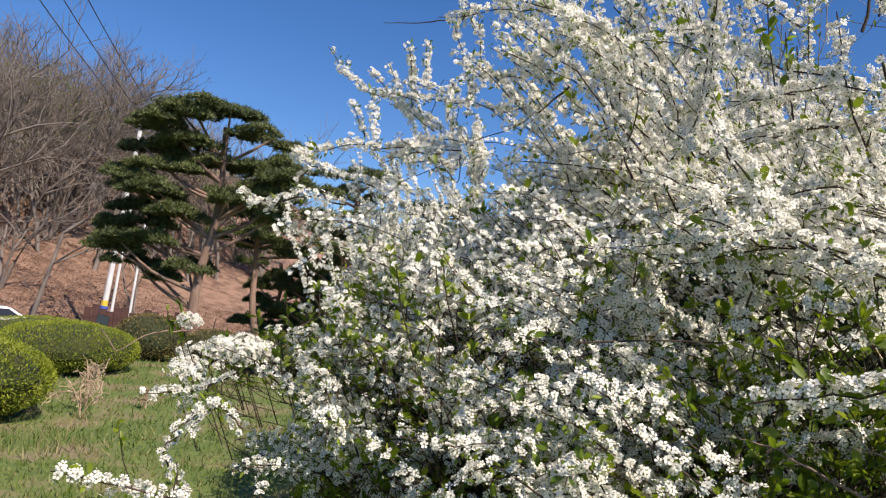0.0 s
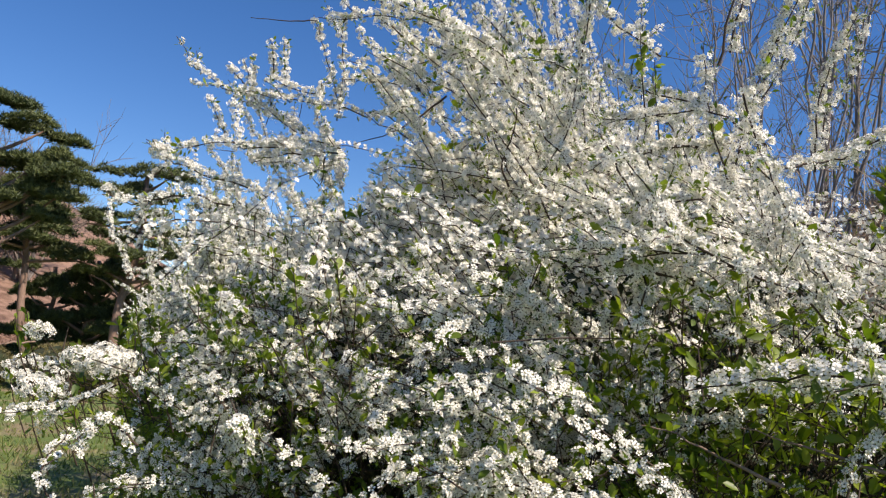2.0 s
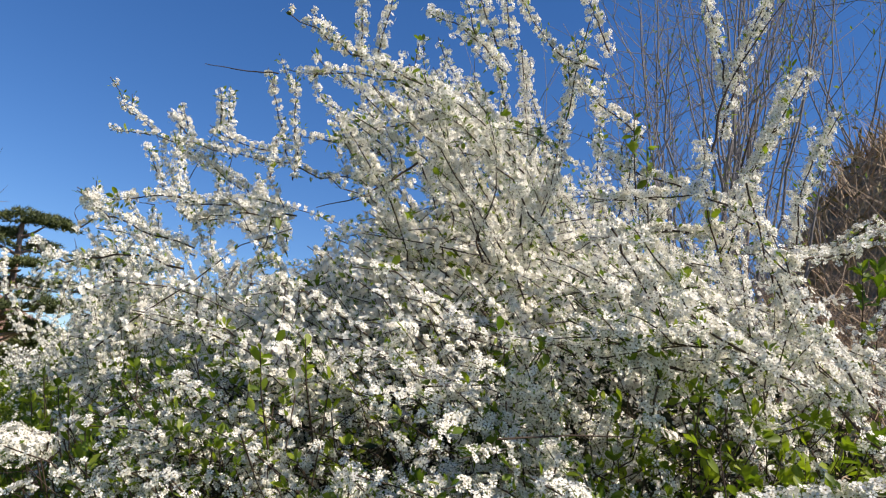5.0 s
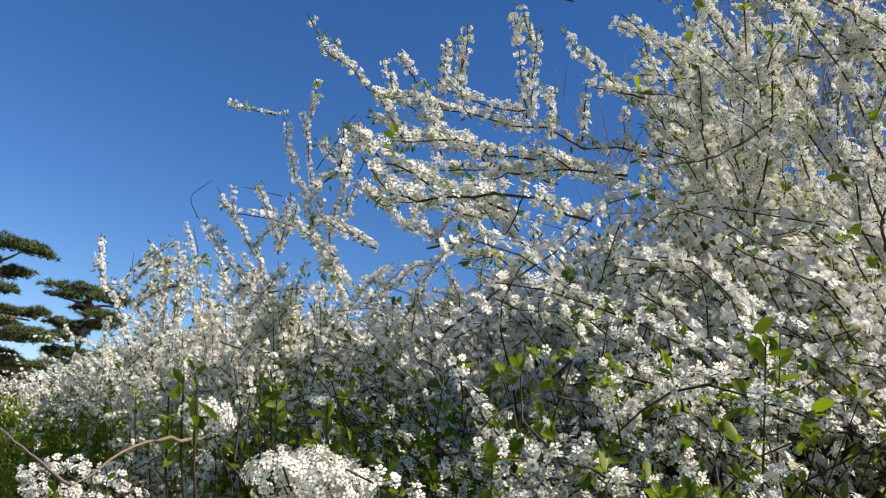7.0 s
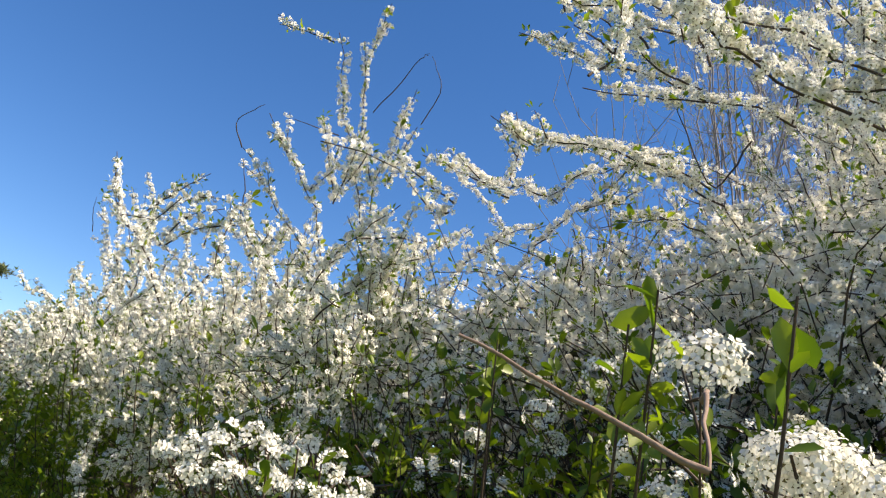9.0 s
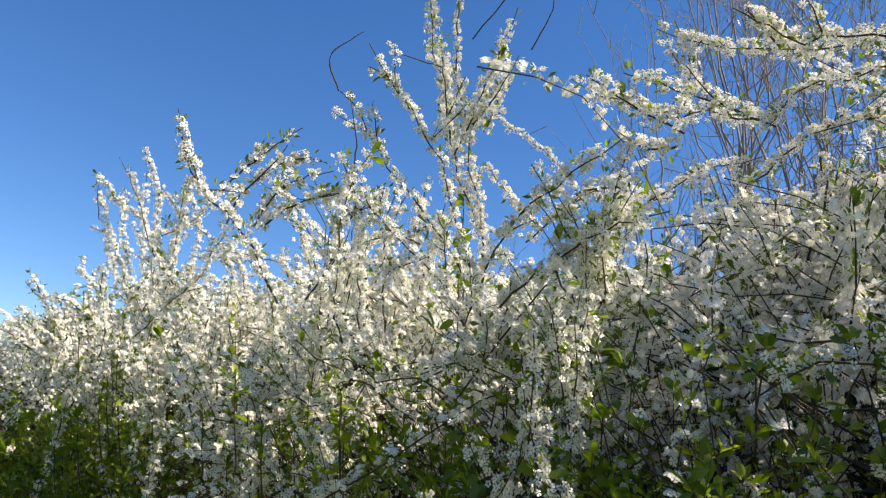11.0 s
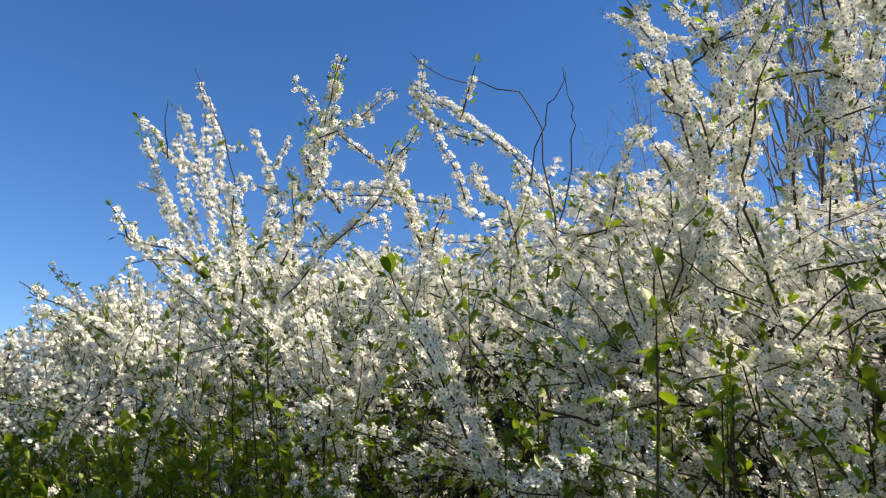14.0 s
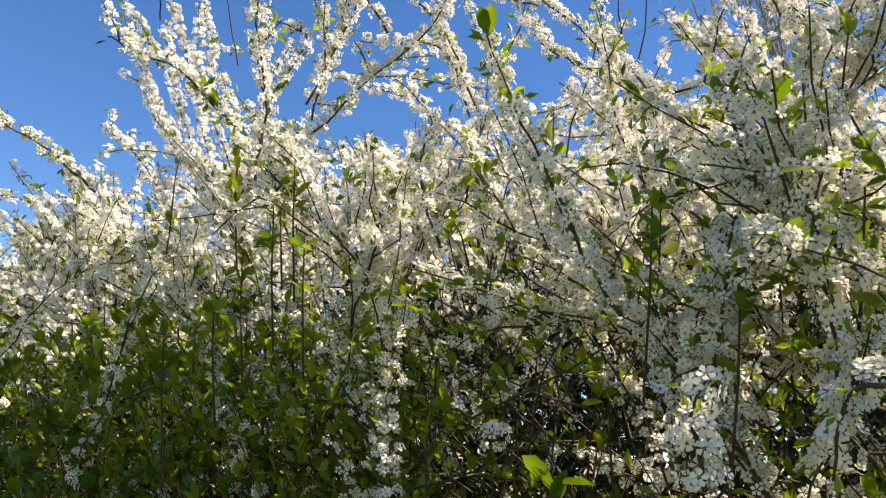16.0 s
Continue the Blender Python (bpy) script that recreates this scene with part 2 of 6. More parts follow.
def leaves_mesh(name, at, way, size, material=None):
    """Leaves that point along way, their faces turned partly up."""
    n = len(at)
    x = unit(way)
    up = unit(np.array([[0, 0, 1.0]]) + rng.normal(0, 0.5, (n, 3)))
    y = unit(np.cross(up, x))
    z = np.cross(x, y)
    v = at[:, None] + size[:, None, None] * (LEAF_V[None, :, 0:1] * x[:, None] + LEAF_V[None, :, 1:2] * y[:, None] + LEAF_V[None, :, 2:3] * z[:, None])
    tri = np.array([(0, 1, 6), (0, 6, 5), (2, 3, 7), (7, 3, 4)])
    quad = np.array([(1, 2, 7, 6), (6, 7, 4, 5)])
    base = (np.arange(n) * 8)[:, None, None]
    loops = np.r_[(tri[None] + base).ravel(), (quad[None] + base).ravel()]
    sizes = np.r_[np.full(4 * n, 3), np.full(2 * n, 4)]
    return mesh_from(name, v, loops, sizes, [material or LEAF], smooth=True)


class Bloom:
    """Flowers and leaves gathered along stems."""

    def __init__(self):
        self.fp, self.fn, self.fs, self.lp, self.lw, self.ls = [], [], [], [], [], []
        self.dp = None
        self.qp, self.qn, self.qs = [], [], []
        self.tp, self.tw, self.ts = [], [], []

    def clusters(self, node, axis, per, size=0.0047, reach=0.012, lift=0.35, far=False, face=None):
        """Umbels of a few flowers on short stalks round each node."""
        n = len(node)
        if not n:
            return
        k = np.repeat(np.arange(n), per)
        one = unit(rng.normal(0, 1, (n, 3)) + [0, 0, lift]) if face is None else unit(rng.normal(0, 0.55, (n, 3)) + face)
        d = unit(one[k] + rng.normal(0, 0.70, (len(k), 3)) + [0, 0, lift * 0.5])
        d = unit(d - 0.75 * (d * axis[k]).sum(1, keepdims=True) * axis[k])
        to = (self.qp, self.qn, self.qs) if far else (self.fp, self.fn, self.fs)
        to[0].append(node[k] + d * (reach * rng.uniform(0.45, 1.18, len(k)))[:, None])
        to[1].append(unit(d + (0 if face is None else 0.5) * one[k] + rng.normal(0, 0.25, d.shape)))
        to[2].append(size * rng.uniform(0.75, 1.15, len(k)))

    def wand(self, tubes, pts, r0=0.0022, r1=0.0008, start=0.1, end=0.97, per=5, step=0.0115, size=0.0047, reach=0.012, leaf=0.0, leaf_size=0.02, lift=0.35, n=12, far=False, face=None):
        c = curve_points(pts, n)
        c[1:-1] += rng.normal(0, min(0.09 * np.linalg.norm(c[1] - c[0]), 0.004), c[1:-1].shape)
        tubes.add(c, r0, r1)
        seg = np.linalg.norm(np.diff(c, axis=0), axis=1)
        along = np.r_[0, np.cumsum(seg)]
        total = along[-1]
        s = np.arange(start * total, end * total, step)
        s = np.clip(s + rng.normal(0, step * 0.25, len(s)), 0, total)
        node = np.stack([np.interp(s, along, c[:, k]) for k in range(3)], 1)
        axis = unit(np.stack([np.interp(s, along, np.gradient(c[:, k])) for k in range(3)], 1))
        keep = rng.random(len(s)) < 0.97
        taper = np.clip((end * total - s) / (0.10 * total + 1e-6), 0.45, 1)
        m = keep & (rng.random(len(s)) < taper)
        self.clusters(node[m], axis[m], per, size, reach, lift, far, face)
        tiny = rng.random(len(s)) < 0.30
        if tiny.any():
            k = np.repeat(np.nonzero(tiny)[0], 3)
            way = unit(axis[k] * 0.4 + rng.normal(0, 0.6, (len(k), 3)) + [0, 0, 0.2])
            self.tp.append(node[k] + way * 0.006)
            self.tw.append(way)
            self.ts.append(rng.uniform(0.006, 0.012, len(k)))
        if leaf:
            pick = rng.random(len(s)) < leaf
            self.tufts(node[pick], axis[pick], 4, leaf_size)
        return c

    def tufts(self, node, axis, per, size):
        n = len(node)
        if not n:
            return
        k = np.repeat(np.arange(n), per)
        way = unit(axis[k] * 0.5 + rng.normal(0, 0.6, (len(k), 3)) + [0, 0, 0.25])
        self.lp.append(node[k] + 0.003 * way)
        self.lw.append(way)
        self.ls.append(size * rng.uniform(0.5, 1.3, len(k)))

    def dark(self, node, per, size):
        """Leaves deep in the shrub, the shade in there put into their colour."""
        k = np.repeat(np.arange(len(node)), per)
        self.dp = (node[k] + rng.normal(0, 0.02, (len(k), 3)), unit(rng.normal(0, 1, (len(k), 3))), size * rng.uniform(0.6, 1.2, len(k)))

    def build(self, parent, kind="stuff"):
        made = []
        if self.fp:
            made.append(put("blossoms", flowers_mesh("blossoms", np.concatenate(self.fp), np.concatenate(self.fn), np.concatenate(self.fs)), parent, "white five-petalled blossoms", kind))
        if self.qp:
            made.append(put("inner_blossoms", far_flowers_mesh("inner_blossoms", np.concatenate(self.qp), np.concatenate(self.qn), np.concatenate(self.qs)), parent, "white blossoms further in", kind))
        if self.tp:
            made.append(put("young_leaves", small_leaves_mesh("young_leaves", np.concatenate(self.tp), np.concatenate(self.tw), np.concatenate(self.ts), LEAF), parent, "tiny green leaves among the blossoms", kind))
        if self.lp:
            made.append(put("leaves", leaves_mesh("leaves", np.concatenate(self.lp), np.concatenate(self.lw), np.concatenate(self.ls)), parent, "fresh yellow-green leaves", kind))
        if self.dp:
            made.append(put("undergrowth", small_leaves_mesh("undergrowth", *self.dp, SHADE_LEAF), parent, "inner leaves, coloured near-black for the shade inside", kind))
        return made


# ---- ground ----
def smooth(a, b, x):
    t = np.clip((x - a) / (b - a), 0, 1)
    return t * t * (3 - 2 * t)


def land(x, y):
    """Height of the ground: a flat lawn, a wooded slope beyond it, a scrubby bank on the other side of the shrubs."""
    x, y = np.asarray(x, float), np.asarray(y, float)
    u = -0.80 * x + 0.60 * y
    hill = 10.5 * smooth(34, 66, u) * smooth(-2, -30, x)
    back = 4.5 * smooth(40, 80, y)
    u2, v2 = 0.94 * x + 0.34 * y, -0.34 * x + 0.94 * y
    bank = 3.2 * smooth(1.7, 4.5, u2) * smooth(-26, -8, v2) * (1 - smooth(1.5, 3.5, v2))
    dip = -1.4 * smooth(14, 22, y) * smooth(-9, -14, x) * (1 - smooth(30, 40, u))
    ripple = 0.03 * np.sin(x * 1.3) * np.cos(y * 1.1) * smooth(2, 6, np.hypot(x, y)) + 0.25 * np.sin(x * 0.45 + 1) * np.sin(y * 0.38) * smooth(1, 4, hill + back + bank)
    return hill + back + bank + dip + ripple


def build_ground():
    a = np.linspace(-1, 1, 221)
    g = np.sign(a) * (np.abs(a) * 22 + np.abs(a) ** 5 * 600)
    x, y = np.meshgrid(g, g + 10, indexing="ij")
    z = land(x, y)
    n = len(g)
    i, j = np.meshgrid(np.arange(n - 1), np.arange(n - 1), indexing="ij")
    q = np.stack([i * n + j, (i + 1) * n + j, (i + 1) * n + j + 1, i * n + j + 1], -1).reshape(-1, 4)
    cx, cy, cz = (v.ravel()[q].mean(1) for v in (x, y, z))
    wob = np.sin(cx * 0.9) * 0.6 + np.sin(cy * 0.7 + 2) * 0.6
    slot = np.where(((cz > 0.35 + 0.2 * wob) | (0.6 * cy - 0.8 * cx > 25 + wob)) & (cx < 2), 1, 0)
    slot = np.where((cz > 0.25) & (cx >= 1.2), 2, slot)
    me = mesh_from("ground", np.stack([x, y, z], -1), q, np.full(len(q), 4), [GRASS, LITTER, SCRUB], slot, smooth=True)
    tagged(new("ground", me), "spring lawn running up to a brown leaf-littered slope", "ground", kind="structure")


build_ground()


# ---- the flowering shrubs ----
FRONT = np.array([(1.75, 0.05), (0.9, 0.32), (0.36, 0.60), (0.01, 0.80), (-0.26, 1.02), (-0.29, 1.5), (-0.34, 2.2), (-0.46, 2.8), (-0.70, 3.8), (-1.05, 5.5), (-1.4, 7.5)])
FRONT_AT = np.r_[0, np.cumsum(np.linalg.norm(np.diff(FRONT, axis=0), axis=1))]


def front(s):
    """The near edge of the thicket: place and outward way, s metres along it."""
    s = np.atleast_1d(s)
    p = np.stack([np.interp(s, FRONT_AT, FRONT[:, k]) for k in range(2)], 1)
    q = np.stack([np.interp(s + 0.15, FRONT_AT, FRONT[:, k]) for k in range(2)], 1) - np.stack([np.interp(s - 0.15, FRONT_AT, FRONT[:, k]) for k in range(2)], 1)
    d = unit(q)
    return p, np.stack([-d[:, 1], d[:, 0]], 1), d


CROWN_S = (0, 0.9, 1.3, 1.5, 1.7, 2.1, 2.5, 2.9, 3.4, 4.0, 5.0, 8.6)
CROWN_Z = {
    0.0: (1.38, 1.42, 1.46, 1.54, 1.58, 1.48, 1.46, 1.50, 1.55, 1.56, 1.60, 1.60),
    0.2: (1.42, 1.47, 1.52, 1.62, 1.72, 1.66, 1.68, 1.67, 1.62, 1.66, 1.70, 1.70),
    0.5: (1.45, 1.52, 1.58, 1.73, 1.81, 1.78, 1.79, 1.80, 1.72, 1.82, 1.86, 1.82),
    1.0: (1.50, 1.57, 1.70, 1.90, 1.98, 1.96, 1.84, 1.98, 1.82, 1.90, 1.95, 1.92),
    1.8: (1.55, 1.65, 1.90, 2.12, 2.20, 1.95, 1.65, 1.72, 2.00, 2.00, 2.10, 2.05),
}


def crown_top(s, depth):
    """Height of the closed mass of blossom, s metres along the front and depth metres behind it."""
    s, depth = np.broadcast_arrays(np.asarray(s, float), np.asarray(depth, float))
    at = list(CROWN_Z)
    rows = np.stack([np.interp(s, CROWN_S, CROWN_Z[d]) for d in at])
    depth = np.clip(depth, 0, at[-1] - 1e-6)
    k = np.clip(np.searchsorted(at, depth, "right") - 1, 0, len(at) - 2)
    lo, hi = np.take(at, k), np.take(at, k + 1)
    f = (depth - lo) / (hi - lo)
    z = np.take_along_axis(rows, k[None], 0)[0] * (1 - f) + np.take_along_axis(rows, k[None] + 1, 0)[0] * f
    return z - 0.03 + 0.03 * np.sin(s * 7.0) + 0.03 * np.sin(s * 17 + depth * 9)


SHRUBS = []
for lo, hi, words in (
    (0.0, 0.95, "leafy bridal-wreath shrub with thin white sprays over dry twigs"),
    (0.95, 1.75, "bridal-wreath shrub with arching sprays of white blossom"),
    (1.75, 2.55, "bridal-wreath shrub smothered in white blossom, sprays leaning over the lawn"),
    (2.55, 3.35, "bridal-wreath shrub with upright white wands against the sky"),
    (3.35, 4.15, "bridal-wreath shrub in full white flower with green leaves below"),
    (4.15, 5.4, "broad bridal-wreath shrub in white flower with bare lower canes"),
    (5.4, 8.6, "long row of bridal-wreath in white flower beside the lawn"),
):
    p, n, d = front(np.array([(lo + hi) / 2]))
    foot = p[0] - 0.55 * n[0]
    SHRUBS.append((lo, hi, thing("flowering_shrub", (foot[0], foot[1], 0), words, "shrub", "flowering shrubs"), Tubes(4), Bloom()))


def shrub_of(s):
    for k, (lo, hi, *_) in enumerate(SHRUBS):
        if s < hi:
            return k
    return len(SHRUBS) - 1


def flowering(s, z):
    """How thickly a height of the thicket flowers: leafier low down, and at its two ends."""
    low = np.interp(s, [0, 0.7, 1.4, 1.62, 1.78, 2.2, 2.5, 2.9, 3.3, 3.6, 4.0, 4.6, 6], [0.16, 0.14, 0.12, 0.25, 0.92, 0.80, 0.14, 0.05, 0.60, 0.75, 0.14, 0.20, 0.4])
    shift = np.interp(s, [1.5, 1.72, 2.0, 2.7, 3.2, 3.45, 3.85, 4.15], [0.13, 0.0, 0.0, -0.02, -0.02, -0.10, -0.06, 0.0])
    return low + (1 - low) * smooth(1.32 + shift, 1.54 + shift, z)


def gap(s, z, dep):
    """The sprays stand in clumps, with leafy gaps between."""
    v = noise.noise(Vector((s * 7.0, z * 9.0, dep * 6.0)))
    return v < float(np.interp(s, [0.8, 1.5, 1.8, 2.5, 3.0, 4.4, 4.8], [0.02, -0.02, -0.07, -0.06, -0.22, -0.26, -0.6]))


def corner(s, z):
    """Round the corner the upper sprays stand further back than the lower ones."""
    return 0.16 * float(np.interp(s, [1.95, 2.15, 2.55, 2.8], [0, 1, 1, 0]) * np.interp(z, [1.38, 1.50], [0, 1]))


def fill(count, s_lo, s_hi, per, size, step, deep=0.20, band=None):
    """The mass of short sprays on the face and the top of the thicket."""
    for _ in range(count):
        s = rng.uniform(s_lo, s_hi)
        dep = min(rng.exponential(deep), 1.1) if s < 2.7 or s > 4.4 else min(rng.exponential(0.28), 0.75)
        (p,), (n,), (d,) = front(s)
        top = float(crown_top(s, dep))
        low = 1.08 + 0.25 * min(dep / 0.25, 1) if dep < 0.25 else top - 0.20
        if rng.random() < 0.07:
            low, dep = 0.45, min(dep, 0.1)
        if band:
            low, top = band
            dep = rng.normal(0.0, 0.06)
        z = low + (top - low) * rng.random()
        dep += corner(s, z)
        if rng.random() > flowering(s, z) or gap(s, z, dep) or (2.7 < s < 4.3 and rng.random() < (0.40 if s < 3.35 else 0.15)):
            continue
        h = np.clip((z - 1.0) / 0.6, 0, 1)
        out = rng.normal(0.45, 0.35) * (1.2 - 0.6 * h)
        side = rng.normal(0.25, 0.35)
        way = np.array([n[0] * out + d[0] * side - 0.25, n[1] * out + d[1] * side, rng.normal(0.02 + 0.30 * h, 0.28)])
        way = unit(way)
        length = rng.uniform(0.09, 0.22)
        p1 = np.array([p[0] - n[0] * dep, p[1] - n[1] * dep, z])
        p0 = p1 - way * length - [0, 0, 0.03]
        mid = (p0 + p1) / 2 + [0, 0, 0.06 * length + 0.01] + rng.normal(0, 0.012, 3)
        k = shrub_of(s)
        SHRUBS[k][4].wand(SHRUBS[k][3], [p0, mid, p1], 0.0011, 0.0006, 0.02, 1.0, per, step, size, 0.0095, 0.02 + 0.07 * (1 - h), 0.016, 0.5, 6, dep > 0.20 or s > 4.4, np.array([n[0], n[1], 0]) * float(np.interp(s, [2.3, 2.8], [0.55, -0.3])) + np.array([0, 0, 0.75]))


def boughs(count, s_lo, s_hi):
    """Arching boughs, each carrying a spray of short flowering shoots."""
    for _ in range(count):
        s = rng.uniform(s_lo, s_hi)
        dep = min(rng.exponential(0.19), 0.95) if s < 2.6 else min(rng.exponential(0.28), 0.75)
        (p,), (n,), (d,) = front(s)
        top = float(crown_top(s, dep))
        low = 1.12 + 0.2 * min(dep / 0.25, 1) if dep < 0.25 else top - 0.20
        z = low + (top - low) * rng.random() ** 0.8
        dep += corner(s, z)
        if rng.random() > flowering(s, z) + 0.05 or gap(s, z, dep) or (2.7 < s < 4.3 and rng.random() < (0.40 if s < 3.35 else 0.15)):
            continue
        h = np.clip((z - 1.1) / 0.5, 0, 1)
        tall = np.interp(s, [1.8, 3.0], [0.0, 0.30])
        up = float(np.interp(s, [2.4, 2.9], [0.0, 1.0]))
        out = rng.normal(0.55 - 0.45 * up, 0.3) * (1.1 - 0.6 * h)
        side = rng.normal(0.30 - 0.15 * up, 0.30 + 0.2 * up)
        way = unit(np.array([n[0] * out + d[0] * side - 0.25 + 0.20 * up, n[1] * out + d[1] * side, rng.normal(0.0 + 0.30 * h + tall, 0.20 + 0.12 * up)]))
        length = rng.uniform(0.26, 0.46) * (1 - 0.35 * up)
        tip = np.array([p[0] - n[0] * dep, p[1] - n[1] * dep, z])
        root = tip - way * length - [0, 0, 0.10 * length]
        curve = [root, (root + tip) / 2 + [0, 0, 0.16 * length], tip]
        k = shrub_of(s)
        far = dep > 0.20 or s > 4.4
        lean = float(np.interp(s, [2.3, 2.8], [0.5, -0.3]))
        face = np.array([n[0] * lean, n[1] * lean, 0.8])
        c = SHRUBS[k][4].wand(SHRUBS[k][3], curve, 0.0012, 0.0006, 0.04, 1.0, 7, 0.0090, 0.0038, 0.0090, 0.02, 0.017, 0.4, 9, far, face)
        shoots = int(rng.integers(7, 12))
        for j in range(shoots):
            u = 0.32 + 0.66 * (j + rng.random()) / shoots
            i = min(int(u * 8), 7)
            q = c[i] + (c[i + 1] - c[i]) * (u * 8 - i)
            t = unit(c[i + 1] - c[i])
            w = unit(t * 1.0 + rng.normal(0, 0.36, 3) + [0, 0, 0.22 + tall * 0.5] + 0.15 * np.array([n[0], n[1], 0]))
            if rng.random() > flowering(s, q[2]) + 0.12:
                continue
            ln = rng.uniform(0.06, 0.15) * (1.15 - 0.45 * u)
            SHRUBS[k][4].wand(SHRUBS[k][3], [q, q + w * ln * 0.5 + [0, 0, 0.006], q + w * ln], 0.0009, 0.0005, 0.08, 1.0, 7, 0.0085, 0.0038, 0.0090, 0.03 + 0.06 * (1 - h), 0.016, 0.4, 4, far, face)


def deep_fill(count, s_lo, s_hi, d_lo, d_hi, size):
    """Sprays in the back of the thicket, seen over and through the front ones."""
    for _ in range(count):
        s, dep = rng.uniform(s_lo, s_hi), rng.uniform(d_lo, d_hi)
        (p,), (n,), (d,) = front(s)
        top = float(crown_top(s, dep))
        z = top - rng.exponential(0.11)
        if z < 1.0 or gap(s, z, dep):
            continue
        way = unit(np.array([rng.normal(-0.30, 0.4), rng.normal(0.0, 0.4), rng.normal(0.45, 0.3)]))
        length = rng.uniform(0.12, 0.30)
        p1 = np.array([p[0] - n[0] * dep, p[1] - n[1] * dep, z])
        p0 = p1 - way * length
        k = shrub_of(s)
        SHRUBS[k][4].wand(SHRUBS[k][3], [p0, (p0 + p1) / 2 + [0, 0, 0.02] + rng.normal(0, 0.012, 3), p1], 0.0010, 0.0006, 0.02, 1.0, 7, 0.0125, size, 0.0105, float(np.interp(s, [3.4, 3.8], [0.02, 0.09])), 0.018, 0.4, 5, True, np.array([0, 0, 0.6]))


boughs(330, 0.15, 5.2)
boughs(45, 1.5, 2.1)
boughs(36, 2.2, 2.75)
boughs(60, 2.6, 4.4)
fill(560, 0.15, 5.2, 8, 0.0038, 0.0105)
fill(60, 1.62, 2.15, 8, 0.0038, 0.0105, 0.07, (0.82, 1.20))
fill(110, 1.62, 1.95, 8, 0.0038, 0.0105, 0.07, (1.15, 1.45))
fill(70, 1.95, 2.45, 8, 0.0037, 0.0100, 0.07, (1.22, 1.62))
fill(420, 5.0, 8.5, 4, 0.0080, 0.022, 0.4)
deep_fill(650, 1.5, 2.8, 0.45, 1.6, 0.0046)
deep_fill(1000, 2.8, 4.6, 0.40, 1.7, 0.0046)
deep_fill(520, 2.0, 3.1, 0.18, 0.9, 0.0042)
deep_fill(420, 3.0, 3.9, 0.35, 1.8, 0.0046)
deep_fill(170, 2.85, 3.15, 0.08, 0.42, 0.0040)
deep_fill(300, 3.7, 5.3, 0.12, 1.2, 0.0050)
deep_fill(260, 4.4, 8.4, 0.5, 1.7, 0.0085)


def spires(count, s_lo, s_hi, d_lo, d_hi, tall, size=0.0038):
    """Long upright wands that stand out of the top."""
    for _ in range(count):
        s, dep = rng.uniform(s_lo, s_hi), rng.uniform(d_lo, d_hi)
        (p,), (n,), (d,) = front(s)
        top = float(crown_top(s, dep))
        p0 = np.array([p[0] - n[0] * dep, p[1] - n[1] * dep, top - 0.12])
        way = unit(np.array([rng.normal(-0.50, 0.32), rng.normal(-0.05, 0.4), 0.75]))
        length = rng.uniform(0.4, 1.0) * tall
        p1 = p0 + way * length
        bend = 0.16 * length
        mid = (p0 + p1) / 2 + np.array([rng.normal(0.04, 0.5) * bend, rng.normal(0, 0.5) * bend, bend * rng.uniform(-0.2, 0.9)])
        k = shrub_of(s)
        for _ in range(int(length * 14)):
            q = p0 + (p1 - p0) * rng.uniform(0.15, 0.9)
            w = unit(way * 0.7 + rng.normal(0, 0.55, 3)) * rng.uniform(0.03, 0.09)
            SHRUBS[k][4].wand(SHRUBS[k][3], [q, q + w * 0.5 + [0, 0, 0.004], q + w], 0.0008, 0.0005, 0.05, 1.0, 7, 0.0085, size, 0.0090, 0.04, 0.016, 0.7, 4)
        SHRUBS[k][4].wand(SHRUBS[k][3], [p0, mid, p1], per=9, size=size, reach=0.0098, step=0.0068, leaf=0.02, leaf_size=0.018, lift=0.8, n=9, r0=0.0015)


spires(10, 0.3, 1.2, 0.45, 1.0, 0.22)
spires(58, 1.5, 2.05, 0.35, 1.1, 0.46)
spires(16, 1.9, 2.6, 0.5, 1.1, 0.20)
spires(12, 2.7, 3.1, 0.3, 0.6, 0.17)
spires(6, 2.6, 4.2, 0.5, 1.0, 0.14)
spires(24, 4.4, 8.0, 0.2, 0.9, 0.13, 0.006)


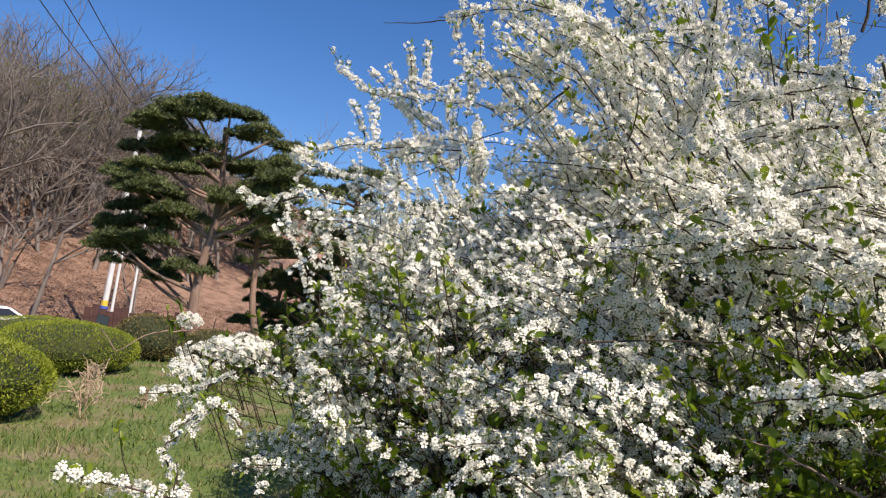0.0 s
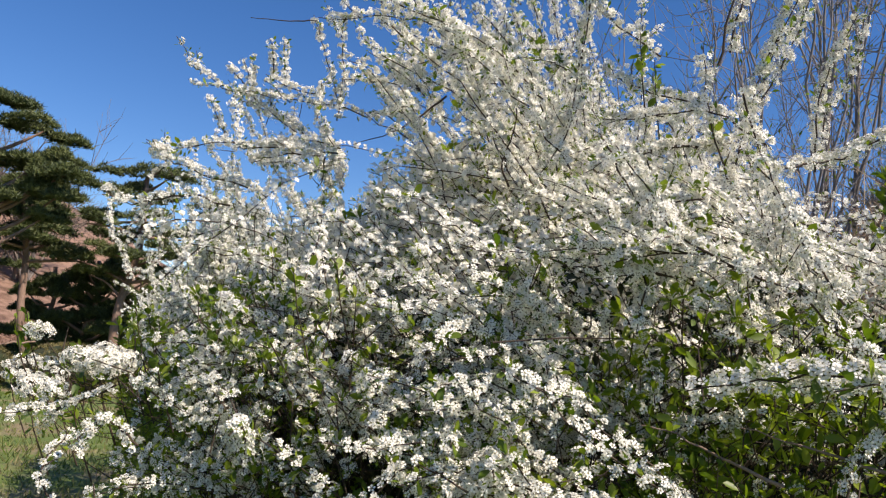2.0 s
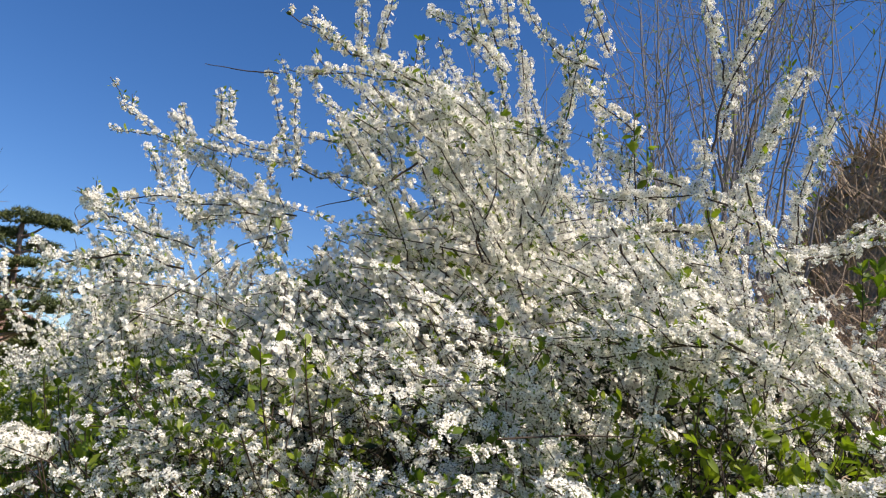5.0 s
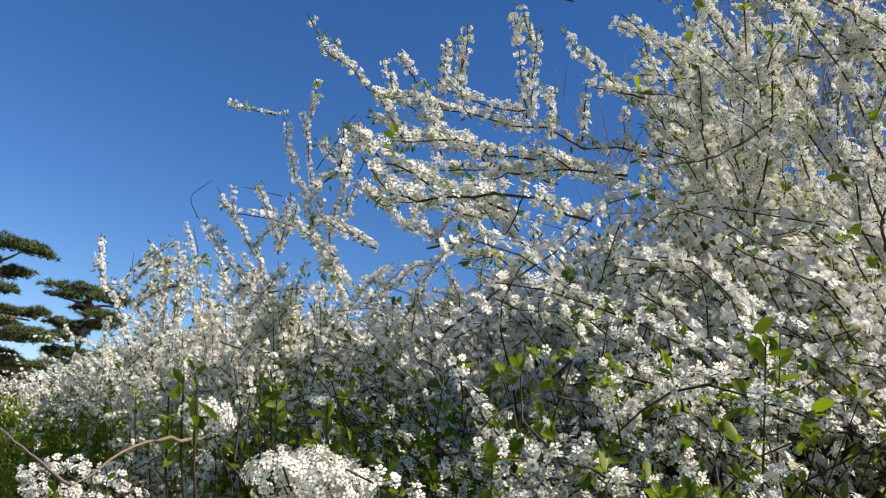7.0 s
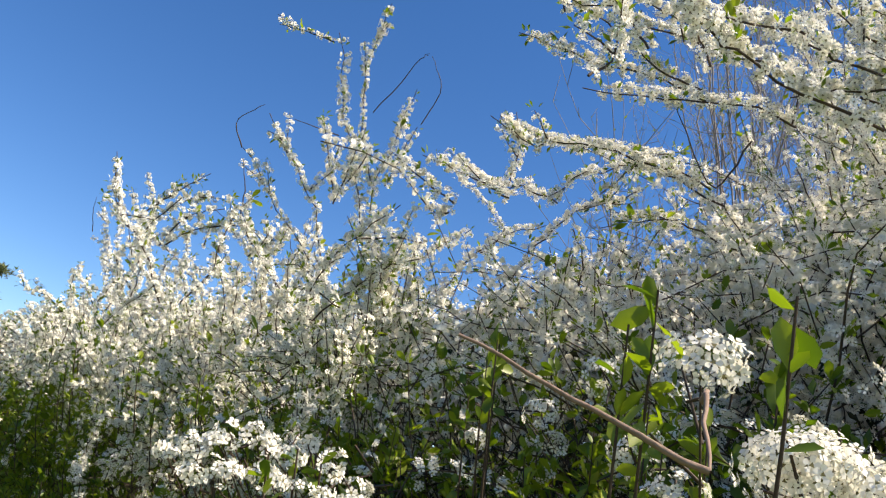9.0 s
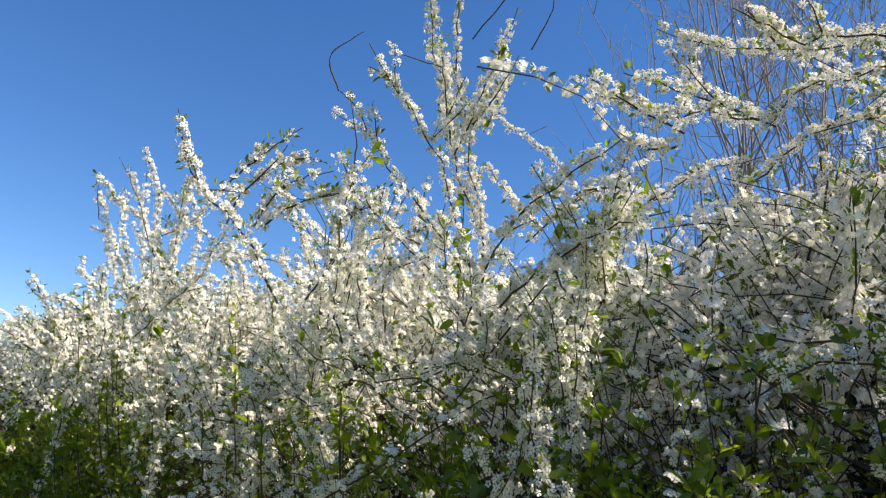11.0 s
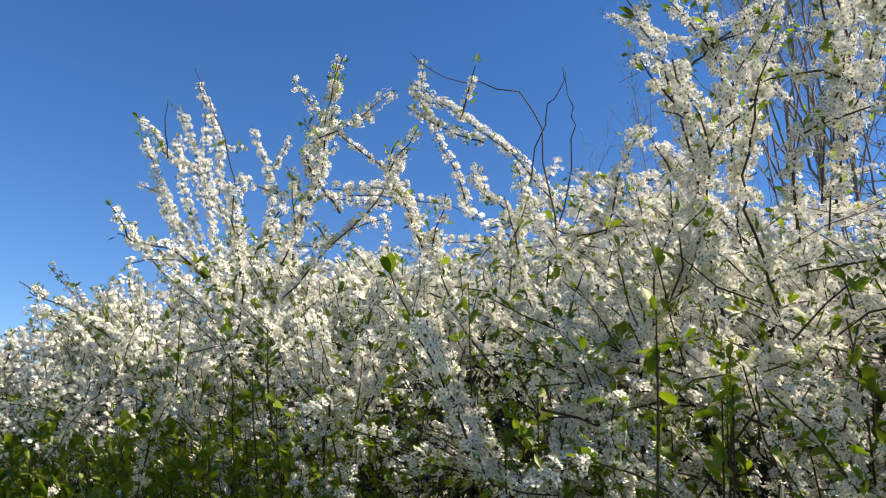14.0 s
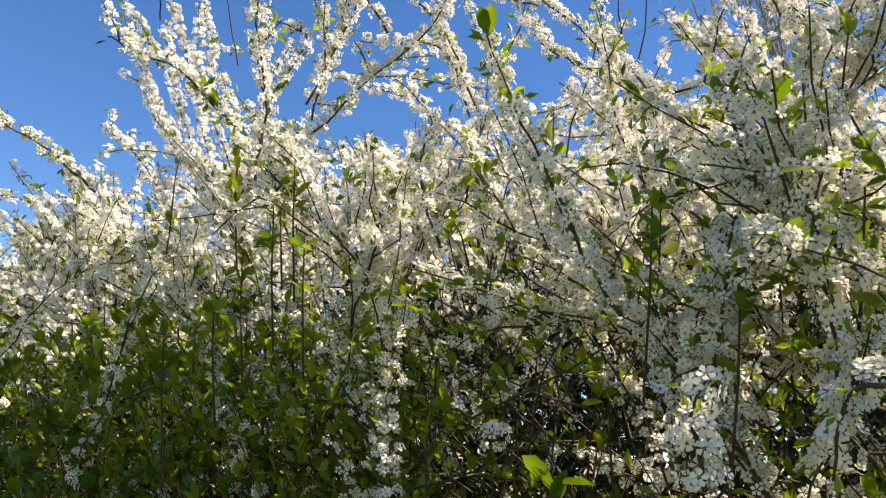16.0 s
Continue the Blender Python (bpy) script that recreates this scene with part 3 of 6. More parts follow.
def hero(*pts, fat=1.0, leaf=0.012, bare=0, thick=1.0, old=0):
    """One long wand from its root to its tip, a branch of the shrub that it grows from."""
    root = np.array(pts[0])
    q, *_ = front(np.linspace(0, FRONT_AT[-1], 200))
    s = np.linspace(0, FRONT_AT[-1], 200)[np.argmin(np.linalg.norm(q - root[:2], axis=1))]
    ob = SHRUBS[shrub_of(s)][2]
    base = Vector(ob.location)
    t, b = Tubes(5), Bloom()
    p = np.array(pts, float) - np.array(base)
    if bare:
        c = curve_points(p, 12)
        c[1:-1] += rng.normal(0, 0.06 * np.linalg.norm(c[1] - c[0]), c[1:-1].shape)
        t.add(c, 0.0012 * min(thick, 1.6), 0.0005)
    else:
        b.wand(t, p, 0.0013 * thick, 0.0006, 0.03, 0.985, max(3, round(10 * fat)), 0.0066, 0.0038, 0.0086 * fat, leaf, 0.016, 0.75, 14)
        c = curve_points(p, 14)
        total = np.linalg.norm(np.diff(c, axis=0), axis=1).sum()
        for _ in range(int(total * (16 if fat < 0.95 else 9))):
            i = rng.integers(1, 12)
            w = unit(unit(c[i + 1] - c[i]) * 0.8 + rng.normal(0, 0.5, 3) + [0, 0, 0.2])
            ln = rng.uniform(0.02, 0.07)
            b.wand(t, [c[i], c[i] + w * ln * 0.5, c[i] + w * ln], 0.0010, 0.0005, 0.1, 1.0, 6, 0.0072, 0.0036, 0.0075, leaf, 0.016, 0.25, 4)
    stem = put("branch", t.mesh("branch", STEM if old else TWIG), ob)
    b.build(stem)


hero((0.120, 1.290, 1.820), (-0.022, 1.378, 1.843), (-0.158, 1.445, 1.866), (-0.249, 1.492, 1.902), (-0.324, 1.516, 1.983))
hero((-0.114, 1.497, 1.920), (-0.123, 1.494, 2.007))
hero((0.001, 1.435, 1.898), (-0.021, 1.408, 2.021))
hero((-0.173, 1.536, 1.912), (-0.198, 1.527, 1.965))
hero((-0.020, 1.178, 1.714), (-0.138, 1.208, 1.713), (-0.208, 1.221, 1.717), (-0.277, 1.235, 1.697), (-0.307, 1.240, 1.708), fat=1.15)
hero((-0.161, 1.021, 1.591), (-0.221, 1.037, 1.601), (-0.265, 1.054, 1.587), (-0.302, 1.066, 1.587), (-0.327, 1.075, 1.611), fat=1.1)
hero((-0.172, 1.316, 1.743), (-0.195, 1.342, 1.832), fat=1.2)
hero((-0.203, 1.362, 1.766), (-0.238, 1.394, 1.835))
hero((0.209, 1.027, 1.799), (0.131, 1.015, 1.862), (0.026, 1.020, 1.891), (-0.036, 1.010, 1.903), (-0.097, 0.994, 1.916), fat=1.15)
hero((0.010, 1.030, 1.891), (-0.007, 1.004, 1.979))
hero((0.026, 1.028, 1.887), (0.034, 0.999, 1.986))
hero((0.207, 1.019, 1.818), (0.142, 1.038, 1.867), (0.058, 1.065, 1.898), (-0.008, 1.093, 1.899), (-0.072, 1.116, 1.898), fat=1.1)
hero((0.194, 0.979, 1.906), (0.145, 1.002, 1.961), (0.090, 1.035, 1.996), fat=1.2)
hero((0.191, 1.011, 1.960), (0.135, 0.987, 2.034), fat=1.4)
hero((0.207, 1.002, 1.960), (0.183, 0.978, 2.012), fat=1.3)
hero((0.313, 0.948, 1.934), (0.267, 0.992, 1.970), (0.202, 1.003, 2.055))
hero((0.342, 0.968, 1.976), (0.282, 0.951, 2.055), fat=1.2)
hero((0.386, 0.941, 1.850), (0.326, 0.987, 1.915), (0.281, 1.013, 1.976), fat=1.3)
hero((0.404, 0.830, 1.801), (0.413, 0.810, 1.888), (0.441, 0.744, 1.981), bare=1, thick=2.2)
hero((0.426, 0.840, 1.824), (0.428, 0.803, 1.928), (0.443, 0.772, 1.988), fat=1.3)
hero((0.418, 0.823, 1.885), (0.393, 0.820, 1.963), (0.381, 0.827, 2.007), fat=1.1)
hero((0.425, 0.754, 1.680), (0.379, 0.810, 1.735), (0.344, 0.869, 1.737), (0.299, 0.927, 1.745), fat=1.2)
hero((0.221, 1.066, 1.670), (0.206, 1.057, 1.702), (0.213, 1.028, 1.752), (0.198, 1.003, 1.811), bare=1, thick=1.6)
hero((0.214, 1.062, 1.697), (0.192, 1.061, 1.737), (0.180, 1.052, 1.777), bare=1, thick=1.2)
hero((0.130, 1.120, 1.810), (0.072, 1.133, 1.758), (-0.002, 1.140, 1.721), bare=1, thick=2)
hero((-0.070, 1.230, 1.940), (-0.130, 1.250, 1.938), (-0.176, 1.263, 1.941), bare=1)
hero((0.108, 1.199, 1.771), (0.004, 1.102, 1.821), fat=1.1)
hero((0.061, 1.238, 1.858), (0.013, 1.250, 1.859), (-0.019, 1.258, 1.859))
hero((-0.013, 1.416, 1.874), (-0.042, 1.401, 1.944), (-0.073, 1.381, 2.013))
hero((-0.131, 1.392, 1.882), (-0.141, 1.379, 1.948), fat=0.9)
hero((-0.179, 1.414, 1.874), (-0.219, 1.408, 1.906))
hero((0.122, 1.258, 1.851), (0.064, 1.326, 1.922), (0.003, 1.375, 2.003), fat=1.1)
hero((0.160, 1.186, 1.900), (0.096, 1.245, 1.948), (0.028, 1.300, 1.989), fat=1.1)
hero((0.138, 0.999, 1.837), (0.108, 1.082, 1.856), (0.073, 1.166, 1.863), (0.052, 1.224, 1.877), fat=1.15)
hero((0.148, 1.184, 1.917), (0.091, 1.191, 1.970), (0.070, 1.184, 1.996), fat=1.3)
hero((-0.053, 1.281, 1.792), (-0.051, 1.298, 1.868), fat=0.7)
hero((-0.021, 1.263, 1.789), (-0.016, 1.272, 1.877), fat=0.7)
hero((-0.148, 1.181, 1.645), (-0.209, 1.210, 1.662), (-0.258, 1.229, 1.678), (-0.286, 1.239, 1.694), (-0.308, 1.244, 1.713), fat=1.25)
hero((-0.049, 1.134, 1.696), (-0.107, 1.198, 1.706), (-0.149, 1.254, 1.699), fat=1.2)
hero((-0.306, 1.317, 1.667), (-0.286, 1.315, 1.692), (-0.292, 1.305, 1.742), fat=0.9)
hero((0.013, 2.239, 1.704), (-0.130, 2.175, 1.902), (-0.263, 2.062, 2.086), fat=1.35, leaf=0.02)
hero((-0.021, 2.208, 1.748), (-0.078, 2.179, 1.876), (-0.079, 2.127, 1.970), (-0.085, 2.071, 2.060), fat=1.35, leaf=0.02)
hero((-0.064, 2.164, 1.890), (-0.058, 2.127, 1.961), (-0.053, 2.101, 2.003))
hero((-0.147, 2.133, 1.954), (-0.194, 2.071, 2.064), (-0.196, 2.016, 2.119), fat=0.7)
hero((-0.263, 2.072, 2.070), (-0.315, 2.086, 2.072), (-0.358, 2.099, 2.069), fat=0.6)
hero((-0.095, 2.165, 1.890), (-0.142, 2.148, 1.967), fat=1.2)
hero((-0.125, 2.029, 1.523), (-0.190, 2.039, 1.637), (-0.277, 2.052, 1.721), (-0.368, 2.052, 1.807), fat=0.8)
hero((-0.370, 2.053, 1.807), (-0.391, 2.043, 1.842), (-0.362, 2.020, 1.877), fat=0.4, bare=1)
hero((-0.197, 3.355, 1.778), (-0.282, 3.360, 1.919), (-0.356, 3.377, 1.973), (-0.432, 3.386, 2.046), fat=1.2)
hero((-0.258, 3.359, 1.909), (-0.274, 3.355, 2.017), (-0.334, 3.347, 2.139), fat=1.3)
hero((-0.284, 3.371, 1.921), (-0.355, 3.359, 2.075), fat=1.1)
hero((-0.158, 3.346, 1.789), (-0.150, 3.348, 1.944), (-0.206, 3.357, 2.082), fat=1.2)
hero((-0.168, 3.308, 1.969), (-0.141, 3.280, 2.050))
hero((-0.035, 2.796, 1.759), (-0.096, 2.810, 1.882), (-0.150, 2.822, 1.977))
hero((-0.115, 2.917, 1.797), (-0.244, 2.947, 1.792))
hero((-0.066, 1.407, 1.792), (-0.087, 1.454, 1.829), (-0.131, 1.522, 1.859), (-0.196, 1.590, 1.896), fat=1.1)
hero((-0.042, 1.374, 1.868), (-0.071, 1.403, 1.873), (-0.119, 1.435, 1.892), (-0.148, 1.443, 1.910), fat=1.2)
hero((-0.082, 1.402, 1.797), (-0.113, 1.439, 1.824), (-0.172, 1.474, 1.874), (-0.205, 1.506, 1.895), fat=1.1)
hero((-0.036, 1.480, 1.745), (-0.093, 1.545, 1.768), (-0.148, 1.607, 1.775), (-0.185, 1.637, 1.802), fat=1.1)
hero((-0.136, 1.622, 1.775), (-0.162, 1.628, 1.794), (-0.176, 1.630, 1.804), fat=1.4)
hero((-0.128, 1.650, 1.715), (-0.166, 1.693, 1.743), (-0.214, 1.739, 1.766), fat=1.1)
hero((-0.005, 1.335, 1.761), (-0.054, 1.360, 1.773), (-0.121, 1.411, 1.771), (-0.195, 1.457, 1.766), fat=1.2)
hero((-0.028, 1.377, 1.752), (-0.033, 1.419, 1.709), (-0.098, 1.426, 1.791), bare=1)
hero((-0.155, 2.085, 1.982), (-0.122, 2.014, 2.076), (-0.111, 1.998, 2.092), bare=1)
hero((-0.073, 2.048, 1.982), (-0.067, 2.009, 2.042), (-0.105, 1.997, 2.089), bare=1)
hero((-0.223, 2.041, 1.890), (-0.299, 2.063, 1.895), bare=1, fat=0.4)
hero((-0.428, 2.005, 1.527), (-0.470, 2.047, 1.609), (-0.506, 2.085, 1.656), (-0.521, 2.112, 1.702), (-0.532, 2.132, 1.755), fat=0.85)
hero((-0.343, 2.797, 1.635), (-0.365, 2.708, 1.730), (-0.387, 2.620, 1.826), fat=0.9)
hero((-0.466, 2.093, 1.620), (-0.456, 2.092, 1.657), (-0.424, 2.075, 1.700), (-0.387, 2.063, 1.718), fat=0.9)
hero((-0.439, 2.080, 1.622), (-0.425, 2.068, 1.661), (-0.403, 2.056, 1.682), (-0.370, 2.037, 1.698), fat=0.8)
hero((-0.475, 2.106, 1.659), (-0.447, 2.101, 1.702), (-0.399, 2.076, 1.756), fat=0.45)
hero((-0.405, 1.990, 1.533), (-0.376, 1.990, 1.590), (-0.370, 1.993, 1.664), (-0.350, 1.990, 1.712), fat=0.9)
hero((-0.438, 2.058, 1.618), (-0.409, 2.032, 1.647), (-0.361, 1.994, 1.666), fat=0.9)
hero((-0.347, 2.028, 1.685), (-0.358, 2.013, 1.730), (-0.376, 2.001, 1.771), bare=1)
hero((-0.276, 1.887, 1.518), (-0.284, 1.930, 1.570), (-0.311, 1.982, 1.624), (-0.338, 2.028, 1.670), fat=0.9)
hero((-0.276, 1.887, 1.518), (-0.272, 1.847, 1.596), (-0.258, 1.791, 1.645), (-0.240, 1.719, 1.679), fat=1.1, leaf=0.03)
hero((-0.268, 1.842, 1.533), (-0.248, 1.789, 1.575), (-0.235, 1.742, 1.599), (-0.217, 1.682, 1.609), fat=1.1)
hero((-0.181, 1.974, 1.536), (-0.208, 1.992, 1.631), (-0.256, 1.999, 1.748), (-0.302, 2.017, 1.809), (-0.350, 2.026, 1.869), fat=0.8)
hero((-0.204, 2.043, 1.781), (-0.244, 2.008, 1.832), (-0.284, 1.968, 1.876), fat=1.0)
hero((-0.209, 2.028, 1.765), (-0.215, 1.983, 1.806), (-0.227, 1.923, 1.864), fat=1.1)
hero((-0.206, 2.005, 1.797), (-0.204, 1.961, 1.820), (-0.210, 1.925, 1.840), fat=1.0)
hero((0.001, 2.089, 1.726), (-0.037, 2.111, 1.769), (-0.084, 2.130, 1.822), fat=0.9)
hero((-0.179, 1.695, 1.699), (-0.208, 1.728, 1.727), (-0.245, 1.759, 1.760), fat=1.2)
hero((-0.178, 1.705, 1.689), (-0.181, 1.741, 1.697), (-0.188, 1.768, 1.721), fat=1.1)
hero((-0.382, 2.602, 1.639), (-0.428, 2.602, 1.701), (-0.366, 2.570, 1.751), fat=0.7)
hero((-0.430, 2.683, 1.495), (-0.398, 2.651, 1.573), (-0.337, 2.600, 1.663), (-0.337, 2.569, 1.720), fat=0.8)
hero((-0.402, 2.701, 1.597), (-0.379, 2.680, 1.682), (-0.374, 2.659, 1.765), (-0.377, 2.633, 1.846), fat=0.95)
hero((-0.220, 2.671, 1.641), (-0.250, 2.691, 1.720), (-0.315, 2.758, 1.731), fat=1.05)
hero((-0.069, 2.571, 1.704), (-0.102, 2.623, 1.789), (-0.141, 2.680, 1.856), (-0.185, 2.743, 1.906), fat=1.05)
hero((-0.137, 2.651, 1.813), (-0.165, 2.710, 1.848), (-0.198, 2.761, 1.894), fat=0.9)
hero((-0.242, 2.631, 1.620), (-0.273, 2.644, 1.692), (-0.281, 2.656, 1.722), (-0.266, 2.643, 1.766), fat=0.9)
hero((-0.134, 2.441, 1.628), (-0.124, 2.422, 1.703), (-0.108, 2.395, 1.764), fat=1.0)
hero((-0.045, 2.377, 1.663), (-0.081, 2.395, 1.717), (-0.100, 2.400, 1.745), fat=1.1)
hero((-0.154, 2.530, 1.661), (-0.184, 2.580, 1.695), (-0.199, 2.607, 1.736), fat=1.0)
hero((-0.467, 2.646, 1.484), (-0.469, 2.643, 1.548), (-0.491, 2.637, 1.626), (-0.488, 2.632, 1.663), fat=0.9, leaf=0.06)
hero((-0.456, 2.715, 1.553), (-0.510, 2.723, 1.592), (-0.553, 2.732, 1.603), (-0.577, 2.736, 1.607), fat=0.9, leaf=0.05)
hero((-0.420, 2.738, 1.615), (-0.394, 2.731, 1.680), (-0.401, 2.751, 1.709), fat=0.8)
hero((-0.534, 2.856, 1.509), (-0.584, 2.860, 1.540), (-0.634, 2.865, 1.557), fat=1.0)
hero((-0.193, 2.413, 1.468), (-0.224, 2.450, 1.510), (-0.249, 2.459, 1.584), (-0.270, 2.458, 1.646), fat=0.9)
hero((-0.256, 2.485, 1.469), (-0.282, 2.518, 1.523), (-0.298, 2.533, 1.585), (-0.312, 2.543, 1.638), fat=0.9)
hero((-0.258, 2.224, 1.486), (-0.279, 2.220, 1.555), (-0.295, 2.202, 1.609), (-0.331, 2.202, 1.665), fat=1.15)
hero((-0.243, 2.188, 1.490), (-0.268, 2.192, 1.561), (-0.286, 2.172, 1.615), (-0.298, 2.148, 1.651), fat=1.15)
hero((-0.257, 2.223, 1.635), (-0.283, 2.239, 1.664), (-0.314, 2.250, 1.699), fat=0.9)
hero((-0.110, 2.540, 1.620), (-0.150, 2.529, 1.780), (-0.185, 2.549, 1.834), (-0.229, 2.600, 1.854), (-0.278, 2.632, 1.893), bare=1)
hero((-0.342, 3.035, 1.804), (-0.393, 3.008, 1.901), (-0.447, 2.987, 1.968), bare=1)
hero((-0.450, 3.057, 1.836), (-0.467, 3.037, 1.887), (-0.471, 3.022, 1.919), bare=1)
hero((-0.100, 2.640, 1.600), (-0.114, 2.573, 1.779), (-0.119, 2.538, 1.832), (-0.125, 2.508, 1.872), bare=1)
hero((-0.070, 2.600, 1.600), (-0.081, 2.533, 1.782), (-0.103, 2.520, 1.830), (-0.121, 2.507, 1.867), bare=1)
hero((-0.276, 2.668, 1.734), (-0.330, 2.684, 1.767), (-0.373, 2.693, 1.793), fat=0.5)
hero((-0.281, 2.519, 1.752), (-0.284, 2.503, 1.777), (-0.288, 2.485, 1.803), fat=0.5)
hero((-0.267, 3.176, 1.615), (-0.340, 3.260, 1.758), (-0.371, 3.327, 1.866), (-0.429, 3.373, 2.020), fat=1.1)
hero((-0.262, 3.170, 1.634), (-0.295, 3.274, 1.814), (-0.320, 3.321, 2.065), fat=1.2)
hero((-0.290, 3.177, 1.650), (-0.350, 3.260, 1.840), (-0.366, 3.323, 1.997), fat=1.1)
hero((-0.279, 3.115, 1.660), (-0.288, 3.160, 1.795), (-0.302, 3.212, 1.892), fat=1.1)
hero((-0.345, 3.202, 1.627), (-0.396, 3.249, 1.714), (-0.444, 3.300, 1.766), fat=0.9, leaf=0.04)
hero((-0.332, 3.181, 1.692), (-0.371, 3.271, 1.796), (-0.388, 3.343, 1.911), fat=1.2)
hero((-0.473, 3.151, 1.515), (-0.525, 3.203, 1.582), (-0.572, 3.259, 1.601), fat=1.0)
hero((-0.417, 3.134, 1.536), (-0.469, 3.188, 1.605), (-0.497, 3.235, 1.654), fat=1.0)
hero((-0.354, 2.374, 1.359), (-0.376, 2.394, 1.413), (-0.405, 2.406, 1.471), (-0.437, 2.410, 1.526), fat=1.1)
hero((-0.332, 2.299, 1.427), (-0.335, 2.310, 1.482), (-0.325, 2.299, 1.526), fat=1.0)
hero((-0.347, 2.323, 1.312), (-0.342, 2.318, 1.360), (-0.340, 2.309, 1.404), (-0.333, 2.301, 1.427), fat=0.9, leaf=0.04)
hero((-0.320, 2.270, 1.307), (-0.327, 2.268, 1.351), (-0.339, 2.267, 1.395), (-0.350, 2.253, 1.433), fat=1.0, leaf=0.04)
hero((-0.344, 2.556, 1.439), (-0.353, 2.580, 1.501), (-0.345, 2.581, 1.567), (-0.361, 2.614, 1.607), fat=1.0)
hero((0.417, 0.720, 1.650), (0.475, 0.701, 1.667), (0.527, 0.676, 1.700), fat=1.1)
hero((0.408, 0.623, 1.501), (0.392, 0.653, 1.552), (0.377, 0.676, 1.606), (0.363, 0.693, 1.663), fat=1.3)
hero((0.288, 0.648, 1.537), (0.267, 0.678, 1.560), (0.246, 0.701, 1.607), (0.222, 0.722, 1.649), fat=1.2)
hero((0.336, 0.413, 1.436), (0.300, 0.461, 1.439), (0.261, 0.504, 1.434), (0.206, 0.550, 1.418), fat=1.2)
hero((0.374, 0.445, 1.484), (0.352, 0.470, 1.478), (0.328, 0.495, 1.463), fat=1.2)
hero((0.563, 0.854, 1.692), (0.551, 0.831, 1.788), (0.561, 0.781, 1.874), fat=1.0)
hero((0.430, 0.832, 1.671), (0.434, 0.794, 1.773), (0.452, 0.726, 1.882), fat=1.3)
hero((0.267, 0.747, 1.463), (0.274, 0.751, 1.532), (0.245, 0.765, 1.579), (0.212, 0.776, 1.623), fat=1.4)
hero((0.441, 0.852, 1.704), (0.381, 0.880, 1.708), (0.312, 0.913, 1.684), fat=1.2)
hero((0.279, 0.977, 1.685), (0.201, 0.972, 1.764), (0.124, 0.964, 1.821), (0.070, 0.951, 1.863), fat=1.4)
hero((0.245, 1.009, 1.788), (0.165, 1.002, 1.847), (0.104, 1.002, 1.865), fat=1.3)
hero((0.393, 0.858, 1.758), (0.322, 0.904, 1.787), (0.294, 0.925, 1.828), fat=1.2)
hero((0.430, 0.819, 1.634), (0.386, 0.816, 1.719), (0.360, 0.794, 1.805), fat=1.3)
hero((-0.256, 0.946, 1.365), (-0.312, 0.977, 1.336), (-0.389, 1.000, 1.325), fat=0.6)
hero((-0.270, 0.865, 1.235), (-0.301, 0.864, 1.280), (-0.288, 0.873, 1.299), fat=0.7)
hero((-0.212, 0.847, 1.316), (-0.244, 0.841, 1.340), (-0.268, 0.830, 1.319), fat=0.9)
hero((-0.205, 0.681, 1.279), (-0.240, 0.669, 1.287), (-0.305, 0.643, 1.302), fat=0.9)
hero((-0.390, 1.122, 1.400), (-0.428, 1.090, 1.392), (-0.461, 1.061, 1.366), bare=1, thick=1.2, old=1)
hero((-0.461, 1.061, 1.366), (-0.485, 1.085, 1.378), (-0.512, 1.110, 1.392), bare=1, thick=0.9, old=1)

# Sprays over the leafy end, the curtain beside it, and arches behind the corner
hero((0.505, 0.559, 1.424), (0.442, 0.592, 1.426), (0.369, 0.629, 1.425), (0.278, 0.681, 1.407), fat=1.1, leaf=0.04)
hero((0.385, 0.701, 1.394), (0.345, 0.724, 1.380), (0.304, 0.747, 1.371), fat=1.0, leaf=0.03)
hero((0.484, 0.898, 1.722), (0.524, 0.875, 1.699), (0.597, 0.837, 1.714), (0.655, 0.808, 1.759), fat=1.1)
hero((0.387, 0.757, 1.748), (0.402, 0.749, 1.680), (0.425, 0.736, 1.607), (0.450, 0.722, 1.550), (0.489, 0.702, 1.514), fat=1.4)
hero((0.417, 0.763, 1.658), (0.442, 0.749, 1.598), (0.480, 0.729, 1.534), (0.518, 0.709, 1.497), fat=1.2)
hero((0.243, 0.805, 1.683), (0.270, 0.789, 1.630), (0.296, 0.775, 1.585), (0.317, 0.763, 1.535), fat=1.5)
hero((0.272, 0.788, 1.643), (0.305, 0.770, 1.585), (0.319, 0.762, 1.535), (0.323, 0.760, 1.497), fat=1.4)
hero((0.565, 0.606, 1.499), (0.537, 0.621, 1.493), (0.507, 0.636, 1.482), fat=1.1, leaf=0.03)
hero((0.615, 0.648, 1.554), (0.579, 0.666, 1.544), (0.543, 0.686, 1.546), (0.488, 0.714, 1.566), fat=1.0, leaf=0.03)
hero((0.622, 0.915, 1.728), (0.627, 0.912, 1.796), (0.656, 0.897, 1.854), (0.670, 0.890, 1.946), fat=0.8)
hero((0.520, 0.923, 1.783), (0.559, 0.902, 1.868), (0.575, 0.894, 1.929), (0.589, 0.887, 1.989), fat=1.2)
hero((0.526, 0.920, 1.808), (0.541, 0.911, 1.885), (0.552, 0.906, 1.946), bare=1, thick=1.6)
hero((0.650, 0.675, 1.699), (0.637, 0.682, 1.733), (0.630, 0.686, 1.764), fat=0.8)
hero((0.568, 0.774, 1.578), (0.586, 0.764, 1.607), (0.606, 0.754, 1.644), (0.608, 0.753, 1.669), fat=0.8, leaf=0.04)
hero((0.376, 0.660, 1.332), (0.329, 0.687, 1.352), (0.290, 0.709, 1.370), (0.264, 0.724, 1.374), bare=1, thick=2.2, old=1)
